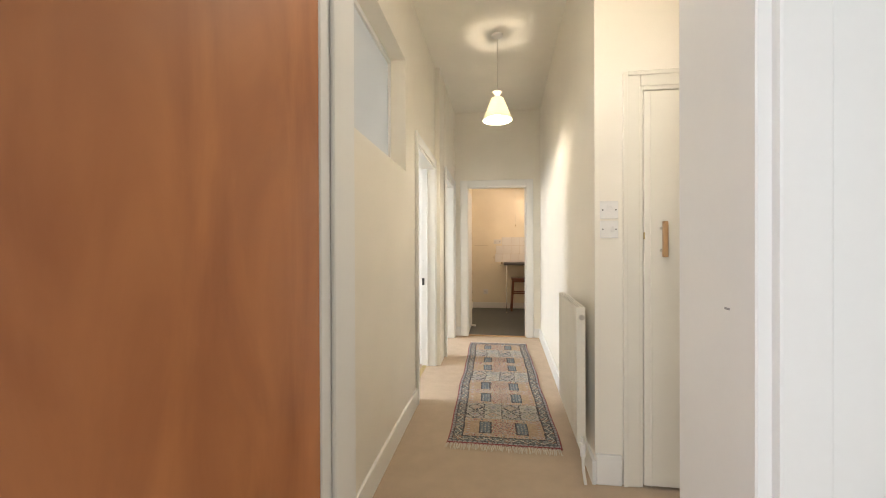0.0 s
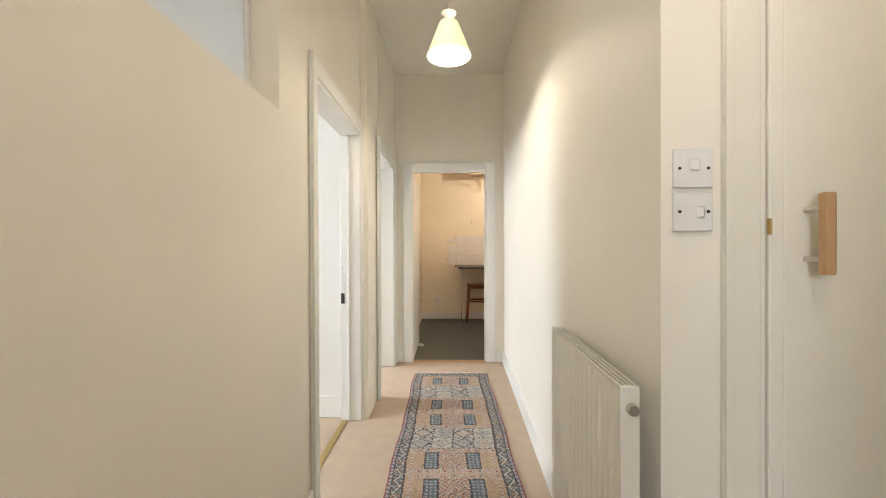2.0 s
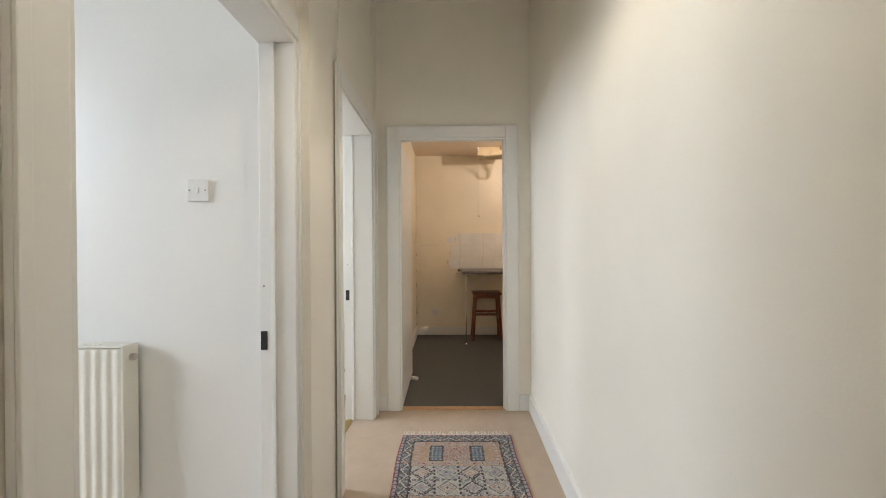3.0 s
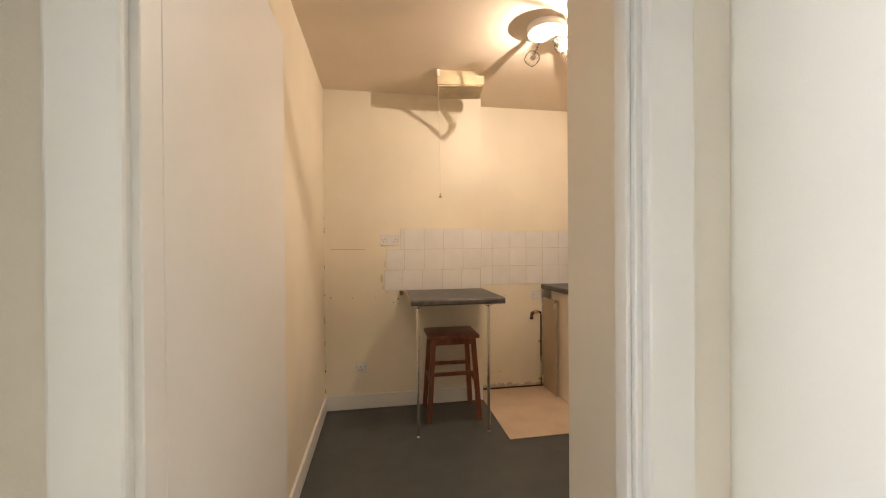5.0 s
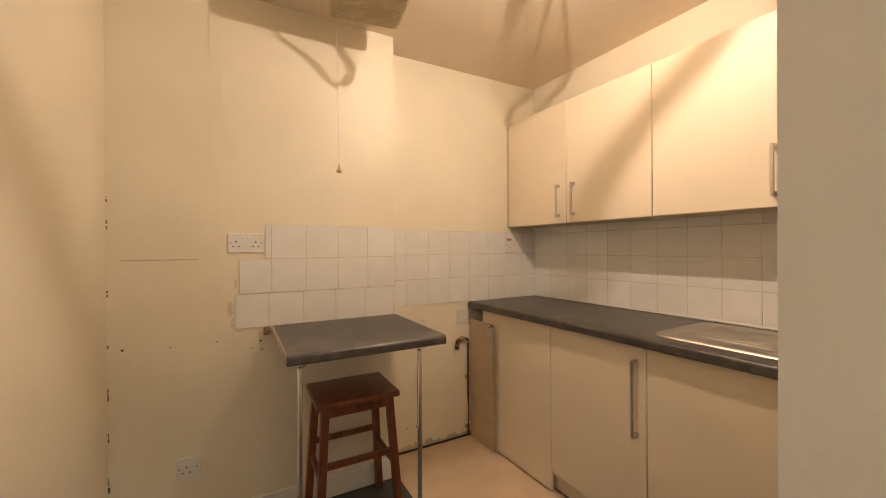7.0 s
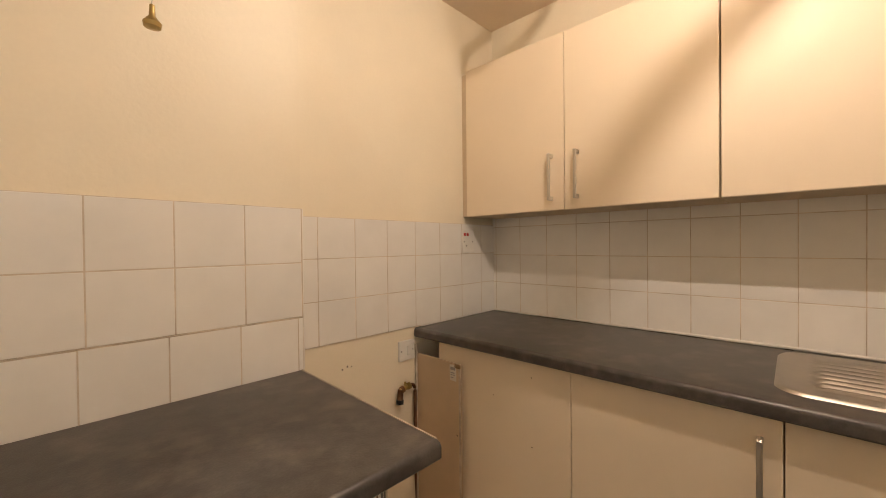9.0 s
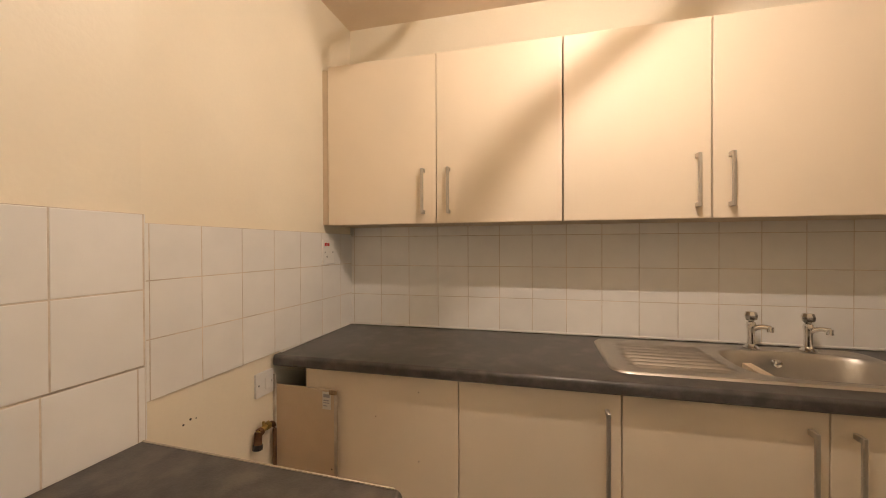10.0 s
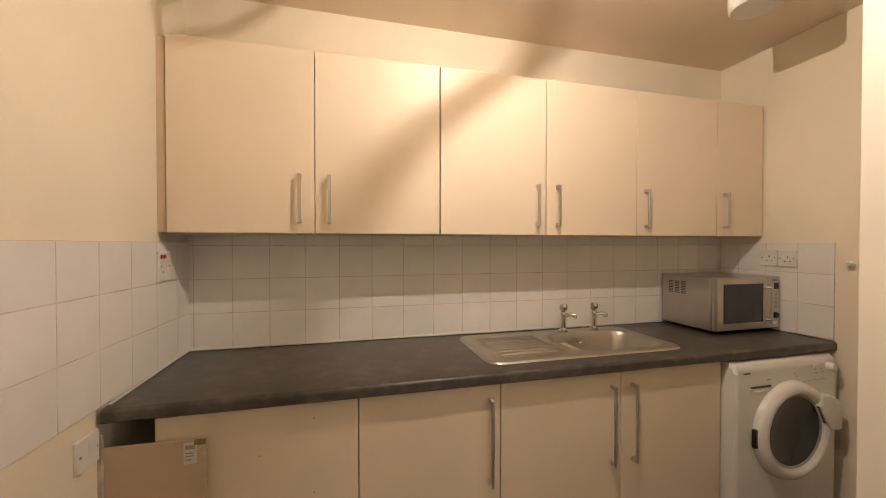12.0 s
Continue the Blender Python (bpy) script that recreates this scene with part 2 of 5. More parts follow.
def tube(bm, points, r, n=10):
    """A bent pipe through points."""
    pts = [Vector(p) for p in points]
    rings = []
    for i, p in enumerate(pts):
        d = (pts[min(i + 1, len(pts) - 1)] - pts[max(i - 1, 0)]).normalized()
        q = d.to_track_quat("Z", "Y")
        rings.append([bm.verts.new(p + q @ Vector((r * math.cos(2 * math.pi * k / n), r * math.sin(2 * math.pi * k / n), 0))) for k in range(n)])
    for a, b in zip(rings, rings[1:]):
        for k in range(n):
            bm.faces.new((a[k], a[(k + 1) % n], b[(k + 1) % n], b[k]))
    bm.faces.new(rings[0][::-1]), bm.faces.new(rings[-1])
    return bm


def arc(a, b, c, n=8):
    """Points of a smooth bend from a to c round b."""
    a, b, c = Vector(a), Vector(b), Vector(c)
    return [(1 - t) ** 2 * a + 2 * t * (1 - t) * b + t * t * c for t in [i / n for i in range(n + 1)]]


def mesh_from(name, bm, mat, smooth=False):
    bmesh.ops.recalc_face_normals(bm, faces=bm.faces)
    me = bpy.data.meshes.new(name)
    bm.to_mesh(me)
    bm.free()
    for m in (mat if isinstance(mat, (list, tuple)) else [mat]):
        me.materials.append(m)
    if smooth:
        for p in me.polygons:
            p.use_smooth = True
        areas = [p.area for p in me.polygons]
        slab = len(areas) < 400 and max(areas) > 0.12 * sum(areas)
        me.set_sharp_from_angle(angle=radians(20 if slab else 42))
    return me


def part(name, bm, mat, parent, label="", smooth=False):
    ob = new(name, mesh_from(name, bm, mat, smooth))
    ob.parent = parent
    if label:
        tagged(ob, label)
    return ob


def thing(name, label, category, group=""):
    return tagged(new(name), label, category, group)


def structure(name, bm, mat, label, category, smooth=False):
    return tagged(new(name, mesh_from(name, bm, mat, smooth)), label, category, kind="structure")


def B():
    return bmesh.new()


def bx(*a, **k):
    return box(bmesh.new(), *a, **k)


# ---- the plan, in metres ----
HX0, HX1 = -0.31, 0.865          # hall's side walls
HALL_H, KIT_H = 2.97, 2.42
KX0, KX1 = -0.165, 2.238         # kitchen's side walls
KY0, KY1, KYL = -0.352, 2.535, 2.36   # kitchen's short wall, back wall, and the back wall's proud part
STEP_X = 1.058                   # where the back wall steps back
DOOR_W, DOOR_H = 0.675, 1.965    # kitchen doorway
TURN = pose(1.985, 2.0, 0, 0, 0, 1.9) @ pose(-1.98, -2.0, 0)   # the long wall and its fittings stand slightly askew

# floors
bm = B()
box(bm, -3.55, 2.0, -7.4, 0.03, -0.06, 0.0)
box(bm, -3.55, -0.41, 0.03, 0.36, -0.06, 0.0)
structure("floor_hall", bm, CARPET, "beige short-pile fitted hall carpet", "carpet")
bm = B()
box(bm, -0.4, 0.95, 0.03, 0.2, -0.06, 0.0)
box(bm, -0.4, 2.4, 0.2, 2.7, -0.06, 0.0)
box(bm, 0.95, 2.46, -0.6, 0.2, -0.0599, 0.0)
structure("floor_kitchen", bm, VINYL, "dark slate-grey vinyl kitchen floor", "floor")

# hall, left wall with its recess and the two doorways
OP1, OP2 = (-2.19, -1.30), (-0.93, -0.13)
NICHE = (-3.85, -2.545, 1.69, 2.44)
bm = B()
WX = -0.44
box(bm, WX, HX0, -4.09, OP1[0], 0, NICHE[2] - 0.0)
box(bm, WX, HX0, -4.09, NICHE[0], NICHE[2], HALL_H)
box(bm, WX, HX0, NICHE[1], OP1[0], NICHE[2], HALL_H)
box(bm, WX, HX0, NICHE[0], NICHE[1], NICHE[3], HALL_H)
box(bm, WX, HX0, OP1[0], OP1[1], 1.985, HALL_H)
wall_left = structure("wall_hall_left", bm, HALL_WALL, "cream painted hall wall with a high glazed recess", "wall")
bm = B()
box(bm, WX, -0.262, OP1[1], OP2[0], 0, HALL_H)
box(bm, WX, -0.255, OP2[0], OP2[1], 1.985, HALL_H)
box(bm, WX, -0.25, OP2[1], 0.0, 0, HALL_H)
structure("wall_hall_left_pier", bm, HALL_WALL, "cream painted wall between the side doorways", "wall")
# hall, right wall, which runs on as the stub inside the kitchen
bm = B()
prism(bm, [(0.775, -3.05), (HX1, -0.0), (0.88, 0.05), (0.88, 0.614), (1.112, 0.614), (1.112, -0.52), (0.97, -2.93), (0.97, -3.05)], 0, HALL_H)
structure("wall_hall_right", bm, HALL_WALL, "cream painted hall wall ending as a stub in the kitchen", "wall")
# entry wall with the front doorway
bm = B()
box(bm, -1.6, -0.125, -4.28, -4.09, 0, HALL_H)
box(bm, 0.73, 2.0, -4.34, -4.09, 0, HALL_H)
box(bm, -0.125, 0.73, -4.28, -4.09, 2.08, HALL_H)
structure("wall_entry", bm, GLOSS, "white painted wall round the front doorway", "wall")
# cupboard wall that faces the entry
bm = B()
box(bm, 1.615, 1.9, -3.05, -2.93, 0, HALL_H)
box(bm, 0.97, 0.995, -3.05, -2.93, 0, HALL_H)
box(bm, 0.995, 1.615, -3.05, -2.93, 1.95, HALL_H)
structure("wall_cupboard", bm, HALL_WALL, "cream painted wall round the hall cupboard door", "wall")
structure("wall_vestibule_right", bx(1.9, 2.02, -4.11, -2.9, 0, HALL_H), HALL_WALL, "cream painted wall beside the cupboard door", "wall")
structure("cupboard_back", bx(0.97, 1.9, -2.5, -2.42, 0, HALL_H), DARK, "dark back of the closed hall cupboard", "wall")
# end wall with the kitchen doorway
bm = B()
box(bm, WX, -0.10, 0.0, 0.05, 0, HALL_H)
box(bm, DOOR_W + 0.03, HX1 + 0.02, 0.0, 0.05, 0, HALL_H)
box(bm, -0.10, DOOR_W + 0.03, 0.0, 0.05, DOOR_H + 0.03, HALL_H)
structure("wall_hall_end", bm, HALL_WALL, "cream painted end wall with the kitchen doorway", "wall")
bm = B()
box(bm, -3.5, 2.1, -7.5, 0.05, HALL_H, HALL_H + 0.1)
structure("ceiling_hall", bm, CEIL_PAINT, "high off-white painted hall ceiling", "ceiling")

# kitchen shell
structure("wall_kitchen_left", bx(-0.31, KX0, 0.05, 2.66, 0, KIT_H + 0.1), KIT_WALL, "yellowed cream painted kitchen wall", "wall")
bm = B()
box(bm, KX0, STEP_X, KYL, KY1, 0, KIT_H + 0.05)
box(bm, KX0, KX1 + 0.05, KY1, 2.66, 0, KIT_H + 0.05)
wall_back = structure("wall_kitchen_back", bm, KIT_WALL, "stepped yellowed cream kitchen wall with tiles", "wall")
wall_right = structure("wall_kitchen_right", bx(KX1, 2.36, -0.60, 2.70, 0, KIT_H + 0.1), KIT_WALL, "cream kitchen wall tiled above the worktop", "wall")
wall_right.matrix_world = TURN
wall_south = structure("wall_kitchen_end", bx(1.112, 2.42, KY0 - 0.12, KY0, 0, KIT_H + 0.05), KIT_WALL, "cream kitchen wall beside the washing machine", "wall")
bm = B()
box(bm, -0.30, 2.36, 0.05, 2.66, KIT_H, KIT_H + 0.08)
box(bm, 0.9, 2.46, -0.52, 0.05, KIT_H, KIT_H + 0.08)
structure("ceiling_kitchen", bm, KIT_CEIL, "low warm-toned painted kitchen ceiling", "ceiling")

# side rooms and landing, which close the place
bm = B()
box(bm, -3.5, WX, -1.27, -1.15, 0, HALL_H)
structure("wall_room_far", bm, GLOSS, "white painted wall of the side room with a radiator", "wall")
structure("wall_room_near", bx(-3.5, WX, -4.3, -4.18, 0, HALL_H), GLOSS, "white painted side-room wall", "wall")
structure("wall_second_room_far", bx(-3.5, WX, 0.30, 0.42, 0, HALL_H), GLOSS, "white painted wall of the second side room", "wall")
bm = B()
for y0, y1, z0, z1 in ((-4.3, -2.93, 0, HALL_H), (-2.93, -1.67, 0, 1.2), (-2.93, -1.67, 2.6, HALL_H), (-1.67, -0.9, 0, HALL_H),
                       (-0.9, 0.05, 0, 1.2), (-0.9, 0.05, 2.6, HALL_H), (0.05, 0.42, 0, HALL_H)):
    box(bm, -3.62, -3.5, y0, y1, z0, z1)
structure("wall_rooms_outer", bm, GLOSS, "white painted outer wall with two windows", "wall")
# landing walls, never in view; their window opening is added for the fill lamp
bm = B()
for x0, x1, z0, z1 in ((-1.6, -1.4, 0, HALL_H), (-1.4, -0.3, 0, 1.0), (-1.4, -0.3, 2.4, HALL_H), (-0.3, 2.0, 0, HALL_H)):
    box(bm, x0, x1, -7.5, -7.38, z0, z1)
box(bm, 2.0, 2.12, -7.5, -4.11, 0, HALL_H)
box(bm, -1.72, -1.6, -7.5, -4.18, 0, HALL_H)
structure("wall_landing", bm, GLOSS, "unseen white painted landing walls with an added window", "wall")
structure("ceiling_second_room", bx(-3.5, -0.44, 0.05, 0.42, HALL_H, HALL_H + 0.1), CEIL_PAINT, "white painted side-room ceiling", "ceiling")

# ---- trim: frames, architraves, skirting ----


def trim(name, bm, mat, label, category="trim"):
    return structure(name, bm, mat, label, category, True)


# kitchen doorway: lining, stops and architrave
bm = B()
box(bm, -0.10, -0.07, -0.004, 0.050, 0, DOOR_H + 0.03, 0.002)
box(bm, DOOR_W, DOOR_W + 0.03, -0.004, 0.054, 0, DOOR_H + 0.03, 0.002)
box(bm, -0.07, DOOR_W, -0.004, 0.054, DOOR_H, DOOR_H + 0.03, 0.002)
box(bm, DOOR_W - 0.010, DOOR_W, 0.006, 0.022, 0, DOOR_H, 0.002)
trim("door_frame_kitchen", bm, GLOSS, "white gloss-painted kitchen door lining", "door frame")
bm = B()
for x0, x1 in ((-0.175, -0.082), (DOOR_W + 0.012, DOOR_W + 0.10)):
    box(bm, x0, x1, -0.022, 0.0, 0, DOOR_H + 0.10, 0.006, 2)
box(bm, -0.082, DOOR_W + 0.012, -0.022, 0.0, DOOR_H + 0.012, DOOR_H + 0.10, 0.006, 2)
trim("architrave_kitchen", bm, GLOSS, "white gloss-painted architrave round the kitchen doorway")
trim("threshold_kitchen", bx(-0.08, DOOR_W + 0.01, -0.004, 0.05, 0.0, 0.008, 0.003), HANDLE_WOOD, "narrow worn wooden kitchen threshold strip")


def side_doorway(name, y0, y1, x_face, x_back, top):
    """White lining and architrave of a doorway in the hall's left wall."""
    bm = B()
    box(bm, x_back - 0.004, x_face + 0.004, y0, y0 + 0.028, 0, top, 0.002)
    box(bm, x_back - 0.004, x_face + 0.004, y1 - 0.028, y1, 0, top, 0.002)
    box(bm, x_back - 0.004, x_face + 0.004, y0 + 0.028, y1 - 0.028, top - 0.028, top, 0.002)
    box(bm, x_back + 0.045, x_back + 0.060, y0 + 0.028, y0 + 0.040, 0, top - 0.028, 0.002)
    box(bm, x_back + 0.045, x_back + 0.060, y1 - 0.040, y1 - 0.028, 0, top - 0.028, 0.002)
    trim("door_frame_" + name, bm, GLOSS, "white gloss-painted door lining with a stop bead", "door frame")
    bm = B()
    for a, b in ((y0 - 0.07, y0 + 0.010), (y1 - 0.010, y1 + 0.07)):
        box(bm, x_face, x_face + 0.016, a, b, 0, top + 0.07, 0.005, 2)
        edge = a if a < y0 else b
        box(bm, x_face + 0.016, x_face + 0.024, min(edge, edge + (0.02 if a < y0 else -0.02)), max(edge, edge + (0.02 if a < y0 else -0.02)), 0, top + 0.07, 0.003, 2)
    box(bm, x_face, x_face + 0.016, y0 + 0.010, y1 - 0.010, top - 0.010, top + 0.07, 0.005, 2)
    trim("architrave_" + name, bm, GLOSS, "white gloss-painted moulded door architrave")
    trim("threshold_" + name, bx(x_back + 0.005, x_back + 0.045, y0 + 0.03, y1 - 0.03, 0.0, 0.006, 0.002), BRASS, "brass carpet strip in the side doorway")


side_doorway("side_room", OP1[0], OP1[1], HX0, WX, 1.985)
side_doorway("second_room", OP2[0], OP2[1], -0.255, WX, 1.985)


def strike(x, y, z, sy=1):
    bm = bx(x - 0.012, x + 0.012, y - 0.004, y + 0.002, z - 0.035, z + 0.035, 0.001)
    ob = tagged(new("strike_plate", mesh_from("strike_plate", bm, BLACK)), "small black metal strike plate on the door lining", "strike plate", "strike plates")
    return ob


strike(-0.428, OP1[1] - 0.028, 0.84)
strike(-0.425, OP2[1] - 0.028, 0.86)

# front doorway: lining and latch strike
bm = B()
box(bm, -0.125, -0.075, -4.279, -4.086, 0, 2.08, 0.003)
box(bm, 0.70, 0.73, -4.344, -4.086, 0, 2.08, 0.003)
box(bm, -0.075, 0.70, -4.279, -4.086, 2.05, 2.08, 0.003)
box(bm, -0.075, -0.064, -4.235, -4.12, 0, 2.05, 0.003)
trim("door_frame_front", bm, GLOSS, "white gloss-painted front door lining", "door frame")
trim("architrave_front", bx(0.722, 0.80, -4.362, -4.34, 0, 2.15, 0.006, seg=2), GLOSS, "white gloss-painted architrave beside the front doorway")
tagged(new("latch_slot", mesh_from("latch_slot", bx(0.6985, 0.7003, -4.275, -4.261, 1.064, 1.068, 0.0003), GREY_PLASTIC)), "small dark latch slot in the white door lining", "strike plate")

# skirting, hall
bm = B()
box(bm, HX0, HX0 + 0.018, -4.10, OP1[0] - 0.071, 0, 0.13, 0.006, 2)
trim("baseboard_hall_left", bm, GLOSS, "white gloss-painted skirting board", "baseboard")
bm = B()
box(bm, -0.25, -0.176, -0.018, -0.001, 0, 0.12, 0.006, 2)
box(bm, DOOR_W + 0.101, HX1 - 0.005, -0.018, -0.001, 0, 0.12, 0.006, 2)
trim("baseboard_hall_end", bm, GLOSS, "white gloss-painted skirting board at the hall's end", "baseboard")
bm = B()
prism(bm, [(0.757, -3.07), (0.775, -3.07), (0.865, -0.02), (0.847, -0.02)], 0, 0.12)
trim("baseboard_hall_right", bm, GLOSS, "white gloss-painted skirting board under the radiator", "baseboard")
bm = B()
box(bm, 0.7755, 0.90, -3.07, -3.05, 0, 0.15, 0.006, 2)
box(bm, 1.71, 1.9, -3.07, -3.05, 0, 0.15, 0.006, 2)
trim("baseboard_cupboard", bm, GLOSS, "white gloss-painted skirting beside the cupboard", "baseboard")
bm = B()
box(bm, -3.5, WX - 0.006, -1.288, -1.27, 0, 0.15, 0.006, 2)
trim("baseboard_side_room", bm, GLOSS, "white gloss-painted side-room skirting", "baseboard")
trim("baseboard_second_room", bx(-3.5, WX, 0.282, 0.30, 0, 0.15, 0.006, seg=2), GLOSS, "white gloss-painted skirting of the second room", "baseboard")
# skirting, kitchen
bm = B()
box(bm, KX0, KX0 + 0.016, 0.052, KYL - 0.018, 0, 0.11, 0.005, 2)
trim("baseboard_kitchen_left", bm, GLOSS, "cream gloss-painted kitchen skirting", "baseboard")
bm = B()
box(bm, KX0, STEP_X, KYL - 0.017, KYL, 0, 0.11, 0.005, 2)
trim("baseboard_kitchen_back", bm, GLOSS, "cream gloss-painted skirting along the back wall", "baseboard")

# glazed recess high in the hall wall, with its sloping sill
win = tagged(new("window_1"), "fixed frosted internal window in a high recess", "window", kind="structure")
part("pane", bx(-0.432, -0.426, NICHE[0] + 0.03, NICHE[1] - 0.02, NICHE[2] + 0.06, NICHE[3] - 0.03), FROSTED, win, "frosted white glass")
bm = B()
box(bm, -0.44, -0.41, NICHE[0], NICHE[0] + 0.03, NICHE[2], NICHE[3], 0.003)
box(bm, -0.44, -0.41, NICHE[1] - 0.02, NICHE[1], NICHE[2], NICHE[3], 0.003)
box(bm, -0.44, -0.41, NICHE[0] + 0.03, NICHE[1] - 0.02, NICHE[3] - 0.03, NICHE[3], 0.003)
part("window_frame", bm, GLOSS, win, "thin white painted frame", True)
bm = B()
a = [(HX0 - 0.0005, NICHE[2] + 0.002), (-0.425, NICHE[2] + 0.06), (-0.425, NICHE[2] - 0.0), (HX0 - 0.0005, NICHE[2] - 0.0)]
va = [bm.verts.new((x, NICHE[0], z)) for x, z in a]
vb = [bm.verts.new((x, NICHE[1], z)) for x, z in a]
bm.faces.new(va), bm.faces.new(vb[::-1])
for i in range(4):
    bm.faces.new((va[i], va[(i + 1) % 4], vb[(i + 1) % 4], vb[i]))
part("window_sill", bm, HALL_WALL, win, "cream painted sloping sill")

# windows of the side rooms and an added one on the landing, all out of view, which let the daylight in
for i, (x, y, z, w, hgt, turn) in enumerate(((-3.56, -2.30, 1.9, 1.26, 1.4, 90), (-3.56, -0.425, 1.9, 0.95, 1.4, 90), (-0.85, -7.44, 1.7, 1.1, 1.4, 0))):
    win = tagged(new(f"window_{i + 2}"), "unseen white timber sash window with clear panes", "window", kind="structure")
    bm = B()
    for x0, x1, z0, z1 in ((-w / 2, -w / 2 + 0.05, -hgt / 2, hgt / 2), (w / 2 - 0.05, w / 2, -hgt / 2, hgt / 2), (-w / 2 + 0.05, w / 2 - 0.05, hgt / 2 - 0.05, hgt / 2),
                           (-w / 2 + 0.05, w / 2 - 0.05, -hgt / 2, -hgt / 2 + 0.05), (-w / 2 + 0.05, w / 2 - 0.05, -0.02, 0.02)):
        box(bm, x0, x1, -0.03, 0.03, z0, z1, 0.004)
    part("window_frame", bm, GLOSS, win)
    for z0, z1 in ((-hgt / 2 + 0.05, -0.02), (0.02, hgt / 2 - 0.05)):
        p = part("pane", bx(-w / 2 + 0.05, w / 2 - 0.05, -0.003, 0.003, z0, z1), CLEAR, win)
        p.visible_shadow = False
    win.matrix_world = pose(x, y, z, 0, 0, turn)

# ---- hall things ----

# front door, opened onto the landing
fd = thing("front_door", "open flush front door of varnished reddish wood", "door")
part("leaf", bx(-0.119, -0.077, -5.06, -4.2805, 0.008, 2.045, 0.003), FRONT_DOOR, fd)
for z in (0.25, 1.05, 1.85):
    part("hinge", rod(B(), (-0.115, -4.284, z - 0.05), (-0.115, -4.284, z + 0.05), 0.006), GLOSS, fd, "painted steel hinge", True)

# cupboard door with its frame
bm = B()
box(bm, 0.905, 0.985, -3.067, -3.05, 0, 2.035, 0.006, 2)
box(bm, 0.905, 0.925, -3.0705, -3.067, 0, 2.035, 0.002, 2)
box(bm, 1.625, 1.705, -3.067, -3.05, 0, 2.035, 0.006, 2)
box(bm, 1.685, 1.705, -3.0705, -3.067, 0, 2.035, 0.002, 2)
box(bm, 0.985, 1.625, -3.067, -3.05, 1.96, 2.035, 0.006, 2)
box(bm, 0.925, 1.685, -3.0705, -3.067, 2.015, 2.035, 0.004, 2)
trim("architrave_cupboard", bm, DOOR_CREAM, "cream gloss-painted moulded cupboard architrave")
bm = B()
box(bm, 0.97, 0.998, -3.062, -2.94, 0, 1.97, 0.003)
box(bm, 1.612, 1.64, -3.062, -2.94, 0, 1.97, 0.003)
box(bm, 0.998, 1.612, -3.062, -2.94, 1.942, 1.97, 0.003)
trim("door_frame_cupboard", bm, DOOR_CREAM, "cream gloss-painted cupboard door lining", "door frame")
cd = thing("cupboard_door", "closed flush cream-painted cupboard door with a wooden handle", "door")
part("leaf", bx(1.0005, 1.6095, -3.066, -3.03, 0.012, 1.936, 0.004, seg=2), DOOR_CREAM, cd, smooth=True)
part("edge_bead", bx(1.030, 1.037, -3.069, -3.0655, 0.012, 1.936, 0.001), DOOR_CREAM, cd)
hd = part("handle", bx(1.067, 1.089, -3.124, -3.104, 1.13, 1.30, 0.004, seg=2), HANDLE_WOOD, cd, "light beech wooden pull handle", True)
for z in (1.162, 1.268):
    part("standoff", rod(B(), (1.078, -3.106, z), (1.078, -3.064, z), 0.006), SATIN, hd, smooth=True)
for z in (0.25, 1.68):
    part("hinge", bx(1.603, 1.614, -3.073, -3.058, z - 0.04, z + 0.04, 0.002), DOOR_CREAM, cd, "painted-over butt hinge")
part("catch", bx(0.9995, 1.004, -3.071, -3.060, 1.215, 1.25, 0.001), BRASS, cd, "small brass catch")


